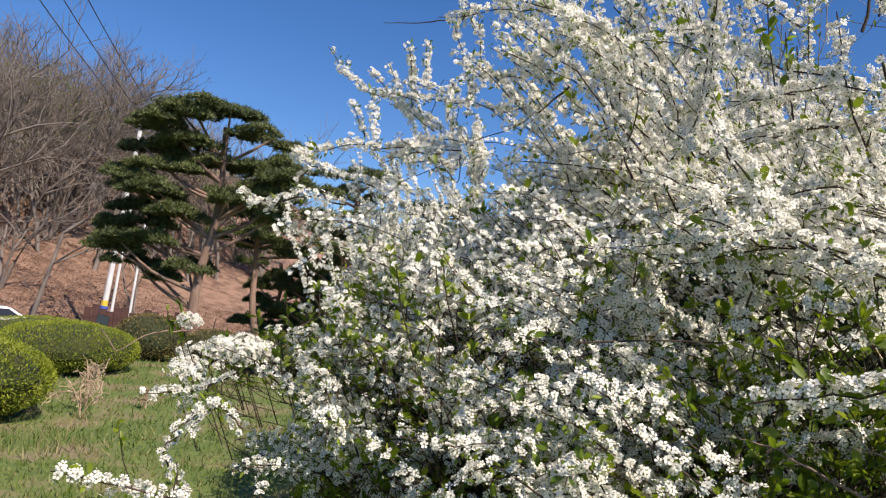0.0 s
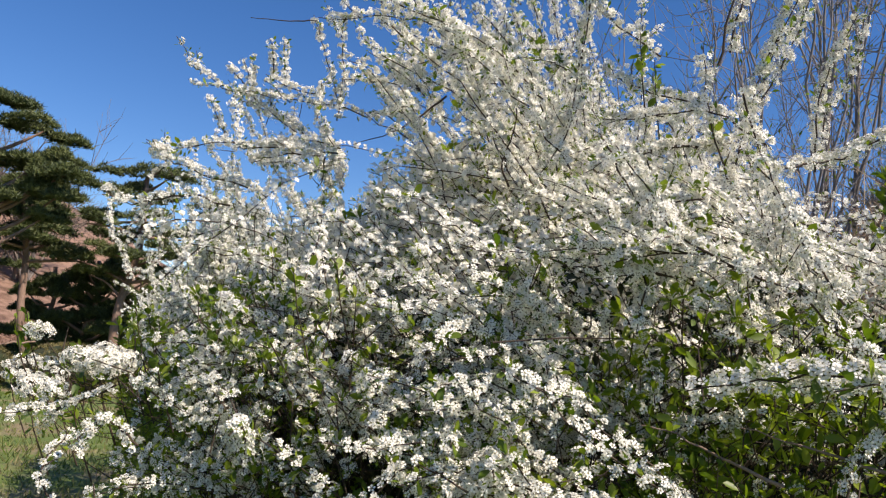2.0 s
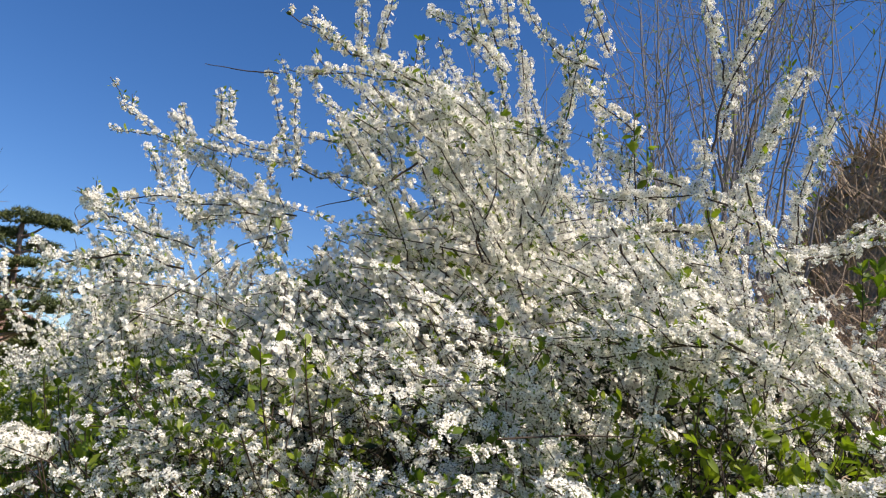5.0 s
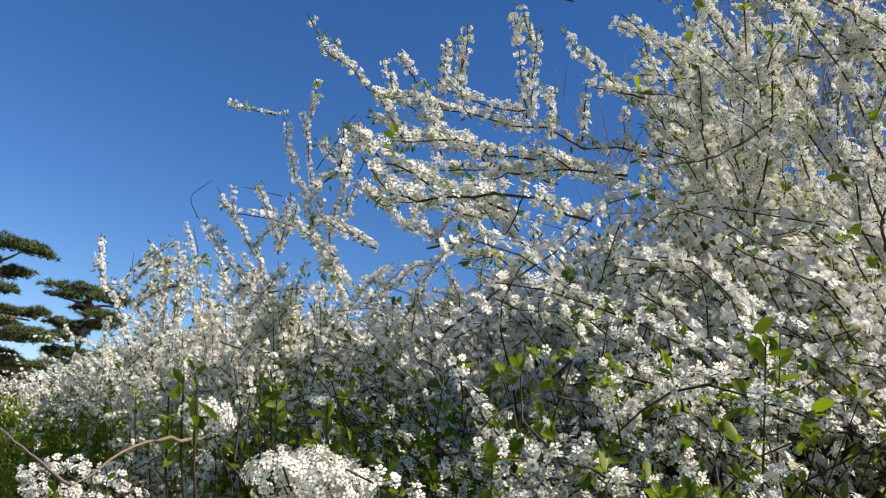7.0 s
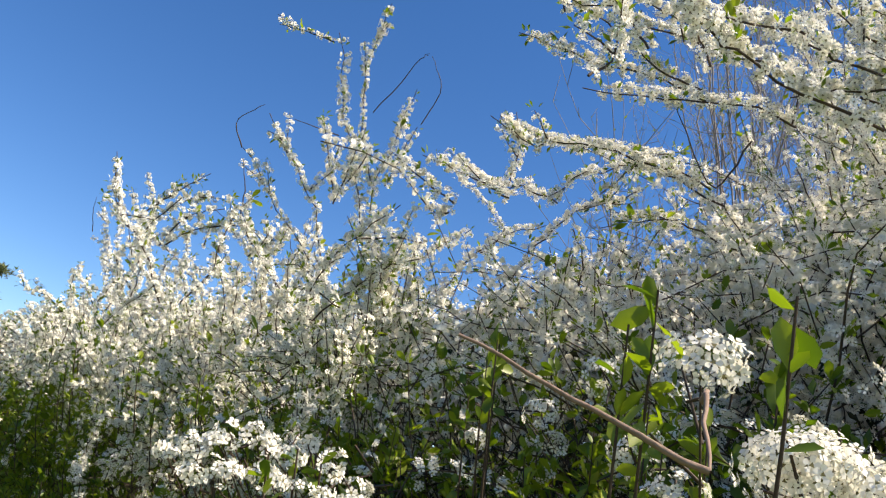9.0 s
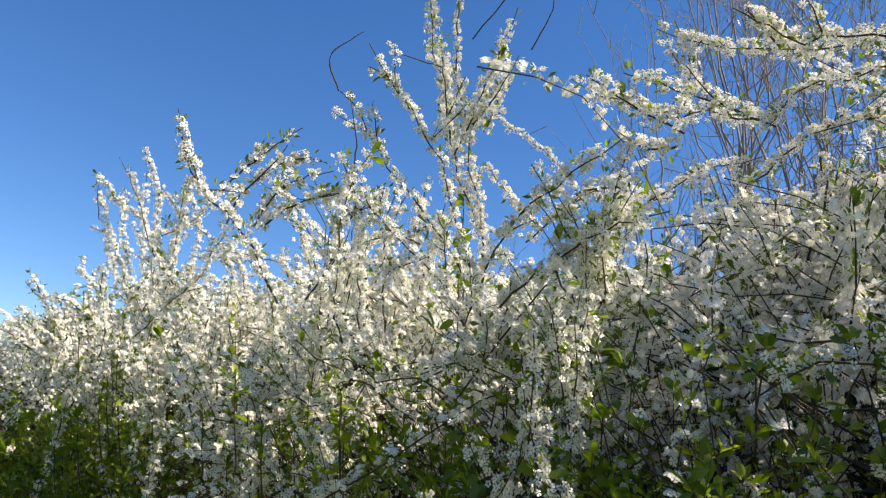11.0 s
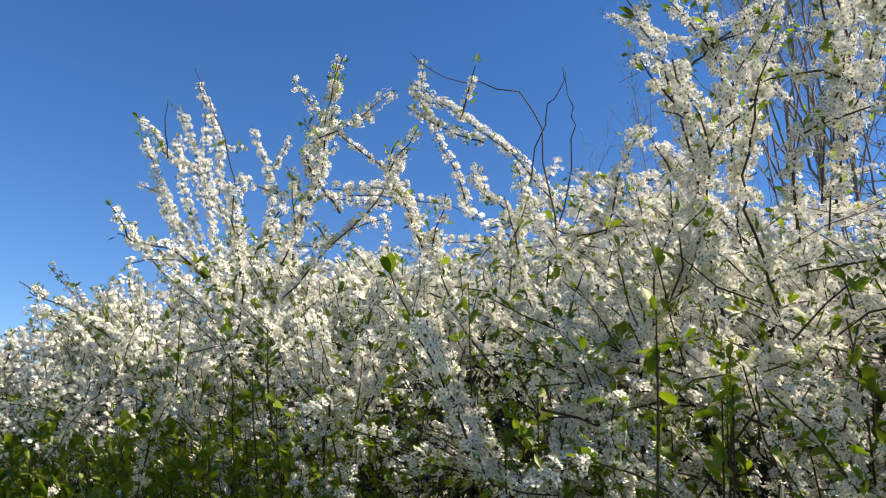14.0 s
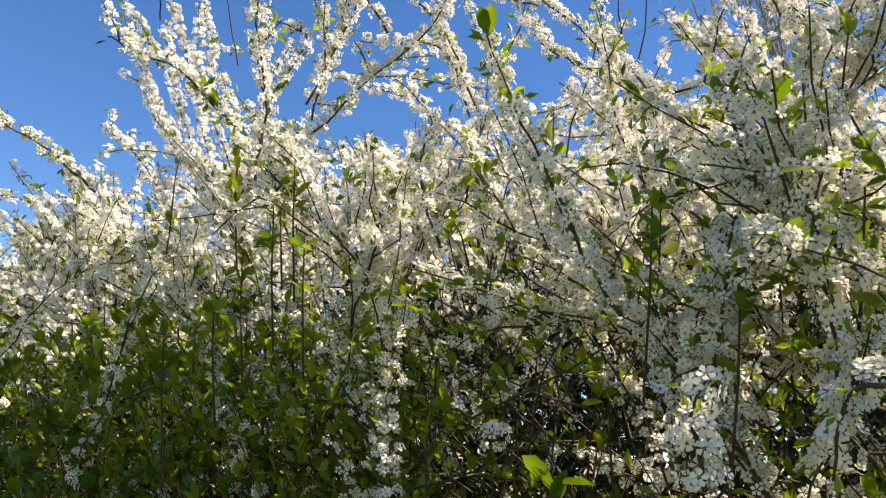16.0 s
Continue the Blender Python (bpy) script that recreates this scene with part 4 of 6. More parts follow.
hero((0.471, 0.599, 1.349), (0.416, 0.627, 1.363), (0.379, 0.647, 1.372), (0.337, 0.671, 1.382), bare=1, thick=2.4, old=1)
hero((0.532, 0.579, 1.466), (0.496, 0.597, 1.452), (0.465, 0.613, 1.455), fat=1.0, leaf=0.04)
hero((0.409, 0.620, 1.330), (0.418, 0.615, 1.367), (0.441, 0.603, 1.396), (0.476, 0.585, 1.407), fat=0.8, leaf=0.05)
hero((0.441, 0.842, 1.712), (0.385, 0.874, 1.705), (0.318, 0.912, 1.694), (0.282, 0.933, 1.672), fat=1.1)
hero((0.381, 0.818, 1.629), (0.344, 0.839, 1.621), (0.312, 0.858, 1.593), fat=1.1)
hero((0.013, 1.459, 1.734), (0.007, 1.546, 1.798), (-0.000, 1.651, 1.840), (-0.008, 1.756, 1.887), (-0.015, 1.863, 1.957), fat=1.2)
hero((-0.004, 1.708, 1.769), (-0.009, 1.777, 1.808), (-0.013, 1.838, 1.823), (-0.018, 1.907, 1.860), (-0.026, 2.010, 1.937), fat=1.2)
hero((0.511, 2.533, 2.033), (0.495, 2.613, 2.147), (0.469, 2.743, 2.261), (0.434, 2.919, 2.406), fat=1.0)
hero((-0.011, 1.805, 1.646), (-0.006, 1.731, 1.713), (-0.001, 1.660, 1.750), (0.006, 1.573, 1.740), fat=0.9)
hero((-0.022, 1.964, 1.636), (-0.018, 1.899, 1.699), (-0.011, 1.809, 1.736), (-0.005, 1.725, 1.738), fat=0.9)
hero((0.014, 1.438, 1.708), (0.010, 1.508, 1.761), (0.005, 1.586, 1.796), (-0.002, 1.675, 1.800), (-0.005, 1.719, 1.771), fat=0.9)
hero((0.016, 1.406, 1.636), (0.012, 1.470, 1.687), (0.008, 1.542, 1.715), (0.002, 1.620, 1.715), fat=1.0)
hero((-0.031, 2.085, 1.700), (-0.025, 2.004, 1.740), (-0.018, 1.899, 1.762), fat=1.0)
hero((-0.012, 1.825, 1.824), (-0.012, 1.813, 1.885), (-0.013, 1.836, 1.959), fat=1.2)
hero((-0.418, 2.286, 1.264), (-0.419, 2.288, 1.282), (-0.419, 2.290, 1.296), (-0.418, 2.282, 1.312), fat=1.2, leaf=0.05)
hero((-0.376, 2.229, 1.309), (-0.379, 2.241, 1.307), (-0.380, 2.247, 1.292), (-0.381, 2.251, 1.271), fat=1.1, leaf=0.05)
hero((-0.171, 2.374, 1.514), (-0.180, 2.421, 1.561), (-0.190, 2.468, 1.614), (-0.197, 2.505, 1.675), (-0.199, 2.515, 1.715), fat=1.2)
hero((-0.107, 2.311, 1.513), (-0.115, 2.352, 1.558), (-0.123, 2.391, 1.613), (-0.126, 2.404, 1.690), fat=1.2)
hero((-0.184, 2.441, 1.477), (-0.190, 2.472, 1.530), (-0.195, 2.497, 1.577), (-0.207, 2.554, 1.642), fat=1.2)
hero((-0.057, 2.315, 1.603), (-0.064, 2.352, 1.650), (-0.070, 2.377, 1.705), (-0.076, 2.409, 1.741), fat=1.2)

hero((-0.206, 2.236, 1.556), (-0.217, 2.228, 1.601), (-0.230, 2.223, 1.641), (-0.235, 2.211, 1.682), (-0.226, 2.189, 1.722), (-0.230, 2.180, 1.756), fat=1.1)
hero((-0.186, 2.197, 1.551), (-0.197, 2.191, 1.590), (-0.204, 2.185, 1.621), (-0.186, 2.160, 1.651), (-0.185, 2.147, 1.686), (-0.186, 2.126, 1.743), fat=1.2)
hero((-0.226, 2.258, 1.608), (-0.224, 2.241, 1.650), (-0.225, 2.227, 1.691), (-0.243, 2.225, 1.733), (-0.254, 2.220, 1.767), fat=1.1)
hero((-0.172, 2.142, 1.674), (-0.199, 2.158, 1.683), (-0.220, 2.175, 1.679), (-0.237, 2.190, 1.672), fat=1.0)
hero((-0.149, 2.182, 1.589), (-0.151, 2.165, 1.639), (-0.149, 2.147, 1.684), (-0.150, 2.127, 1.738), fat=1.2)
hero((-0.185, 2.249, 1.621), (-0.182, 2.230, 1.664), (-0.187, 2.220, 1.702), (-0.173, 2.187, 1.765), fat=0.9)
hero((-0.211, 2.283, 1.582), (-0.214, 2.267, 1.629), (-0.236, 2.266, 1.677), (-0.262, 2.266, 1.729), (-0.295, 2.273, 1.776), fat=1.2)
hero((-0.259, 2.250, 1.694), (-0.244, 2.231, 1.716), (-0.227, 2.211, 1.738), (-0.213, 2.193, 1.757), fat=0.9)


def umbel(at, radius, count, lift=1.0):
    """A dense rounded head of flowers."""
    k = shrub_of(float(np.linspace(0, FRONT_AT[-1], 200)[np.argmin(np.linalg.norm(front(np.linspace(0, FRONT_AT[-1], 200))[0] - np.array(at)[:2], axis=1))]))
    b = SHRUBS[k][4]
    d = unit(rng.normal(0, 1, (count, 3)) + [0, 0, 0.45 * lift])
    b.fp.append(np.array(at) + d * [radius, radius, radius * 0.7] * rng.uniform(0.75, 1.05, (count, 1)))
    b.fn.append(unit(d + rng.normal(0, 0.25, d.shape)))
    b.fs.append(rng.uniform(0.0032, 0.0041, count))
    root = np.array(at) + [0.10, 0.06, -0.07] + rng.normal(0, 0.03, 3)
    SHRUBS[k][3].add(curve_points([root, (root + at) / 2 + [0, 0, -0.02], at], 7), 0.0007, 0.0005)
    for f in (0.6, 0.75, 0.9):
        c = root * (1 - f) + np.array(at) * f
        SHRUBS[k][3].add(np.stack([c, c + rng.normal(0, radius * 0.6, 3) + [0, 0, radius * 0.5]]), 0.001, 0.0006)


def leaf_tuft(at, size, count, up=0.6):
    """A shoot of fresh leaves."""
    k = shrub_of(float(np.linspace(0, FRONT_AT[-1], 200)[np.argmin(np.linalg.norm(front(np.linspace(0, FRONT_AT[-1], 200))[0] - np.array(at)[:2], axis=1))]))
    b = SHRUBS[k][4]
    u = rng.uniform(0, 1, (count, 1))
    root = np.array(at) + [0.01, 0.01, -0.05]
    b.lp.append(root * (1 - u) + np.array(at) * u)
    b.lw.append(unit(rng.normal(0, 0.7, (count, 3)) + [0, 0, up]))
    b.ls.append(0.75 * size * rng.uniform(0.55, 1.2, count))
    SHRUBS[k][3].add(np.stack([root - [-0.02, -0.02, 0.06], root, np.array(at)]), 0.0011, 0.0006)


umbel((-0.306, 1.128, 1.386), 0.028, 210)
umbel((-0.334, 1.118, 1.382), 0.024, 150)
umbel((-0.280, 1.130, 1.381), 0.024, 150)
umbel((-0.300, 1.100, 1.376), 0.024, 140)
umbel((-0.389, 1.125, 1.414), 0.019, 75)
umbel((-0.375, 1.075, 1.350), 0.022, 75)
umbel((-0.345, 1.050, 1.345), 0.020, 65)
for k in range(15):
    u = -0.060 + 0.0080 * k
    umbel((-0.456 + 0.83 * u + 0.008 * math.sin(k * 2.3), 1.385 - 0.56 * u + 0.010 * math.cos(k * 1.7), 1.338 + 0.022 * math.cos(u * 22) + 0.010 * math.sin(k * 3.1)), 0.0075 + 0.002 * (k % 3), 14)
for k in range(9):
    u = -0.034 + 0.0085 * k
    umbel((-0.470 + 0.83 * u + 0.008 * math.sin(k * 1.9), 1.365 - 0.56 * u + 0.008 * math.cos(k * 2.7), 1.322 + 0.018 * math.cos(u * 26)), 0.008 + 0.002 * (k % 3), 14)
umbel((-0.259, 1.450, 1.398), 0.011, 26)
umbel((-0.207, 1.416, 1.406), 0.014, 32)
umbel((-0.264, 1.271, 1.394), 0.017, 38)
umbel((-0.264, 1.266, 1.406), 0.011, 26)
umbel((-0.262, 1.310, 1.448), 0.014, 32)
umbel((-0.222, 1.417, 1.427), 0.017, 38)
umbel((-0.412, 1.345, 1.332), 0.011, 26)
umbel((-0.452, 1.325, 1.317), 0.014, 32)
umbel((-0.293, 1.211, 1.373), 0.017, 38)
umbel((-0.302, 1.216, 1.367), 0.011, 26)
umbel((-0.060, 1.154, 1.407), 0.014, 32)
umbel((-0.339, 2.339, 1.290), 0.017, 38)
umbel((-0.328, 2.352, 1.303), 0.011, 26)
umbel((-0.350, 2.483, 1.292), 0.014, 32)
leaf_tuft((-0.449, 1.357, 1.359), 0.022, 9)
leaf_tuft((-0.435, 1.351, 1.353), 0.022, 12)
leaf_tuft((-0.297, 1.386, 1.464), 0.024, 9)
leaf_tuft((-0.284, 1.417, 1.457), 0.024, 12)
leaf_tuft((-0.276, 1.446, 1.433), 0.024, 9)
leaf_tuft((-0.327, 1.209, 1.365), 0.022, 12)
leaf_tuft((-0.350, 1.188, 1.393), 0.022, 9)
leaf_tuft((-0.291, 1.239, 1.422), 0.022, 12)
leaf_tuft((-0.260, 1.222, 1.409), 0.022, 9)
leaf_tuft((-0.306, 1.234, 1.369), 0.022, 12)
leaf_tuft((-0.280, 1.236, 1.394), 0.022, 9)
leaf_tuft((-0.415, 1.406, 1.360), 0.024, 12)
leaf_tuft((-0.399, 1.400, 1.353), 0.024, 9)
leaf_tuft((-0.290, 1.197, 1.409), 0.024, 12)
leaf_tuft((-0.329, 1.229, 1.362), 0.024, 9)
leaf_tuft((-0.338, 2.014, 1.446), 0.024, 12)
leaf_tuft((-0.330, 2.017, 1.421), 0.024, 9)
leaf_tuft((-0.398, 2.179, 1.464), 0.024, 12)
leaf_tuft((-0.132, 2.099, 1.694), 0.024, 9)
leaf_tuft((-0.132, 2.108, 1.666), 0.024, 12)
leaf_tuft((-0.113, 1.937, 1.565), 0.024, 9)
leaf_tuft((-0.287, 2.204, 1.450), 0.022, 12)
leaf_tuft((-0.309, 2.190, 1.426), 0.022, 9)
leaf_tuft((-0.330, 2.319, 1.406), 0.024, 12)
leaf_tuft((-0.443, 2.629, 1.506), 0.024, 9)
leaf_tuft((-0.447, 2.648, 1.466), 0.024, 12)
leaf_tuft((-0.475, 2.678, 1.402), 0.024, 9)
leaf_tuft((-0.444, 2.704, 1.443), 0.024, 12)
leaf_tuft((-0.496, 2.712, 1.357), 0.024, 9)
leaf_tuft((-0.429, 2.624, 1.441), 0.024, 12)
leaf_tuft((-0.301, 2.476, 1.551), 0.024, 9)
leaf_tuft((-0.302, 2.379, 1.457), 0.024, 12)
leaf_tuft((-0.294, 2.332, 1.388), 0.022, 9)
leaf_tuft((-0.301, 2.255, 1.424), 0.022, 12)
leaf_tuft((-0.421, 2.465, 1.313), 0.022, 9)
leaf_tuft((-0.430, 2.780, 1.562), 0.024, 12)
leaf_tuft((-0.077, 0.937, 1.513), 0.022, 14)
leaf_tuft((-0.024, 0.974, 1.528), 0.024, 14)
leaf_tuft((-0.409, 1.132, 1.440), 0.024, 12)
leaf_tuft((-0.415, 1.140, 1.425), 0.022, 10)
leaf_tuft((-0.355, 1.115, 1.350), 0.026, 14)
leaf_tuft((-0.385, 1.100, 1.340), 0.024, 12)
leaf_tuft((-0.330, 1.090, 1.335), 0.024, 12)
leaf_tuft((-0.300, 1.150, 1.440), 0.026, 14)
leaf_tuft((-0.400, 0.960, 1.290), 0.026, 8)
leaf_tuft((0.151, 0.838, 1.551), 0.022, 12)
leaf_tuft((-0.405, 1.075, 1.432), 0.022, 8)
leaf_tuft((-0.229, 1.008, 1.414), 0.026, 14)
leaf_tuft((0.643, 0.824, 1.695), 0.030, 22)
leaf_tuft((0.665, 0.820, 1.700), 0.030, 18)
leaf_tuft((-0.313, 1.367, 1.462), 0.022, 16)
leaf_tuft((-0.380, 2.333, 1.418), 0.020, 12)
leaf_tuft((-0.362, 2.164, 1.413), 0.022, 14)
leaf_tuft((-0.460, 2.330, 1.265), 0.022, 8)
leaf_tuft((-0.400, 2.737, 1.541), 0.024, 26)
leaf_tuft((-0.348, 2.303, 1.369), 0.018, 10)
leaf_tuft((-0.477, 1.327, 1.352), 0.020, 10)
leaf_tuft((0.315, 0.864, 1.842), 0.024, 14)
leaf_tuft((0.339, 0.869, 1.811), 0.024, 14)
leaf_tuft((-0.348, 1.998, 1.449), 0.020, 12)
leaf_tuft((-0.217, 1.968, 1.580), 0.022, 10)
leaf_tuft((-0.067, 2.199, 1.791), 0.026, 9)
leaf_tuft((-0.054, 2.222, 1.748), 0.026, 9)
leaf_tuft((-0.050, 2.220, 1.720), 0.026, 9)


def underwood():
    """Canes from the ground, twigs and the leaves between and below the blossom."""
    for lo, hi, ob, tubes, bloom in SHRUBS:
        near = hi < 5.3
        for _ in range(int((30 if hi < 2.4 else 7) * (hi - lo))):
            s, dep = rng.uniform(lo, hi), rng.uniform(0.32, 0.9)
            (p,), (n,), (d,) = front(s)
            f = np.array([p[0] - n[0] * dep, p[1] - n[1] * dep, 0.0])
            z = float(crown_top(s, dep)) * rng.uniform(0.5, 0.86)
            lean = np.array([n[0], n[1], 0]) * rng.normal(0.12, 0.12) + np.array([d[0], d[1], 0]) * rng.normal(0.05, 0.15)
            tubes.add(curve_points([f, f + lean * 0.3 + [0, 0, z * 0.5], f + lean + [0, 0, z]], 8) + rng.normal(0, 0.008, (8, 3)), rng.uniform(0.0014, 0.0024), 0.001)
        count = int((4000 if 3.3 < hi < 3.4 else 3000 if 2.4 < hi < 4.2 else 2900 if hi < 1.8 else 1900 if near else 800) * (hi - lo))
        s = rng.uniform(lo, hi, count)
        dep = np.minimum(rng.exponential(0.14, count) + 0.07, 0.8)
        p, n, d = front(s)
        z = np.where(rng.random(count) < 0.2, rng.uniform(0.3, 1.1, count), 1.04 + 0.5 * rng.beta(1.5, 1.6, count) + np.interp(s, [2.0, 2.7, 3.5, 4.2], [0.0, 0.0, 0.0, -0.04]))
        z = np.where(rng.random(count) < 0.35 + 0.65 * (1 - flowering(s, z)), z, rng.uniform(0.4, 1.1, count))
        z = np.minimum(z, crown_top(s, dep) - 0.05)
        at = np.c_[p - n * dep[:, None], z]
        way = unit(np.c_[n * 0.5, np.full(count, 0.55)] + rng.normal(0, 0.35, (count, 3)))
        for k in range(count):
            length = rng.uniform(0.05, 0.16)
            tubes.add(np.stack([at[k] - way[k] * length, at[k] - way[k] * length * 0.5 + rng.normal(0, 0.006, 3), at[k]]), 0.0010, 0.0006)
        if near:
            back = dep > 0.17
            bloom.tufts(at[~back], way[~back], 7, 0.016 if hi < 1.8 else 0.013)
            k = np.repeat(np.nonzero(back)[0], 6)
            w = unit(way[k] * 0.5 + rng.normal(0, 0.6, (len(k), 3)) + [0, 0, 0.25])
            bloom.tp.append(at[k] + 0.003 * w)
            bloom.tw.append(w)
            bloom.ts.append(0.016 * rng.uniform(0.5, 1.3, len(k)))
        else:
            bloom.tufts(at, way, 7, 0.028)
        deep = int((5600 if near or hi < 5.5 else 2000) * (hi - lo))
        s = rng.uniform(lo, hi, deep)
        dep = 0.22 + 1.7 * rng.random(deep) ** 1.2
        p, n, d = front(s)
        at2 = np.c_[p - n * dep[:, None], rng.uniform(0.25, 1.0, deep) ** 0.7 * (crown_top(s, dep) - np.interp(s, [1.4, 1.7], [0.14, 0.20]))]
        # Backing leaves, painted dark to deepen the shade between the sprays.
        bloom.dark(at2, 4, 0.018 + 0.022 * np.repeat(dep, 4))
        some = (rng.random(count) < 0.22) & (z > 1.0)
        bloom.clusters(at[some] + [0, 0, 0.008], way[some], 9, 0.0043, 0.010)


underwood()


def leaf_mass(count, s_lo, s_hi, z_lo, z_hi, size):
    """Leafy shoots that fill the lower face of the thicket."""
    for _ in range(count):
        s, dep = rng.uniform(s_lo, s_hi), min(0.03 + rng.exponential(0.13), 0.5)
        (p,), (n,), (d,) = front(s)
        z = z_lo + (z_hi - z_lo) * rng.random() ** 0.8
        if noise.noise(Vector((s * 5.0, z * 7.0, dep * 5.0 + 9))) < -0.22:
            continue
        b, t = SHRUBS[shrub_of(s)][4], SHRUBS[shrub_of(s)][3]
        tip = np.array([p[0] - n[0] * dep, p[1] - n[1] * dep, z])
        way = unit(np.array([n[0] * 0.5, n[1] * 0.5, 0.7]) + rng.normal(0, 0.35, 3))
        root = tip - way * 0.06
        t.add(np.stack([root, tip]), 0.0007, 0.0004)
        u = rng.random((9, 1))
        w = unit(way + rng.normal(0, 0.75, (9, 3)))
        to = (b.lp, b.lw, b.ls) if dep < 0.11 else (b.tp, b.tw, b.ts)
        to[0].append(root * (1 - u) + tip * u)
        to[1].append(w)
        to[2].append(size * rng.uniform(0.6, 1.25, 9))


leaf_mass(1500, 2.4, 3.4, 0.95, 1.43, 0.017)
leaf_mass(1250, 3.82, 4.7, 0.95, 1.42, 0.017)
leaf_mass(1400, 0.3, 1.68, 1.0, 1.46, 0.016)


def dry_stems(count):
    """Brown leafless stems that stand in the leafy end of the thicket."""
    stems = [Tubes(4) for _ in SHRUBS]
    for _ in range(count):
        s, dep = rng.uniform(0.2, 1.72), rng.uniform(0.12, 0.55)
        (p,), (n,), (d,) = front(s)
        f = np.array([p[0] - n[0] * dep, p[1] - n[1] * dep, rng.uniform(0.3, 1.0)])
        way = unit(np.array([rng.normal(0, 0.4), rng.normal(0.1, 0.2), 0.8]))
        length = min(rng.uniform(0.25, 0.65), (float(crown_top(s, dep)) + 0.04 - f[2]) / way[2])
        tip = f + way * length
        stems[shrub_of(s)].add(curve_points([f, (f + tip) / 2 + rng.normal(0, 0.04, 3), tip], 6), rng.uniform(0.0008, 0.0017), 0.0006)
    for (lo, hi, ob, *_), t in zip(SHRUBS, stems):
        if t.v:
            put("dry_stem_tangle", t.mesh("dry_stem_tangle", STEM), ob, "bare brown stems", "stuff").matrix_parent_inverse = Matrix.Translation(ob.location).inverted()


dry_stems(520)

for lo, hi, ob, tubes, bloom in SHRUBS:
    inv = Matrix.Translation(ob.location).inverted()
    for o in [put("cane_tangle", tubes.mesh("cane_tangle", TWIG), ob, "thin dark brown canes", "stuff")]:
        o.matrix_parent_inverse = inv
    for o in bloom.build(ob):
        o.matrix_parent_inverse = inv


# ---- background ----
def limb(tubes, p, way, length, r, level, wob, rise, ends, split=3, own=None, fan=0.85):
    """One limb of a bare tree, with its own limbs."""
    n = 4
    pts, w = [p], way
    for _ in range(n - 1):
        w = unit(w + rng.normal(0, wob, 3) + [0, 0, rise])
        pts.append(pts[-1] + w * length / (n - 1))
    pts = np.array(pts)
    (own or tubes).add(pts, r, r * 0.55)
    if level == 0:
        ends.append(pts[-1])
        return
    for k in range(split + (level > 1)):
        u = rng.uniform(0.35, 1.0)
        q = pts[min(int(u * (n - 1)) + 1, n - 1)]
        side = unit(rng.normal(0, 1, 3))
        limb(tubes, q, unit(w + fan * side), length * rng.uniform(0.45, 0.75), r * 0.5, level - 1, wob, rise, ends, split, None, fan)


def bare_tree(name, at, height, label, levels=3, stems=1, splay=0.1, wob=0.12, rise=0.1, r=0.09, material=None, buds=0.0, split=3, first=0.45, fan=0.85):
    ob = thing(name, at, label, "tree", "bare trees")
    tubes, ends = Tubes(3), []
    for _ in range(stems):
        stem = Tubes(5)
        limb(tubes, np.zeros(3), unit(np.r_[rng.normal(0, splay, 2), 1.0]), height * first * rng.uniform(0.85, 1.15), r, levels, wob, rise, ends, split, stem, fan)
        put("trunk", stem.mesh("trunk", material or BARK), ob)
    put("crown", tubes.mesh("crown", material or BARK), ob, "leafless twiggy crown", "stuff")
    if buds:
        e = np.array(ends)
        b = e[rng.random(len(e)) < buds]
        put("young_leaves", leaves_mesh("young_leaves", b, rng.normal(0, 1, b.shape) + [0, 0, 1], np.full(len(b), 0.10)), ob, "tiny green opening leaves", "stuff")
    return ob


def needle_pad(at, rx, rz, count, out):
    """Tufts of needles in one flat cushion."""
    a, q = rng.uniform(0, 6.283, count), np.sqrt(rng.random(count))
    bump = 1 + 0.25 * np.sin(3 * a + rng.uniform(0, 6))
    p = np.c_[np.cos(a) * q * rx * bump, np.sin(a) * q * rx * bump, (1 - q**2) * rz * rng.uniform(0.2, 1.0, count)] + at
    out.append(p)


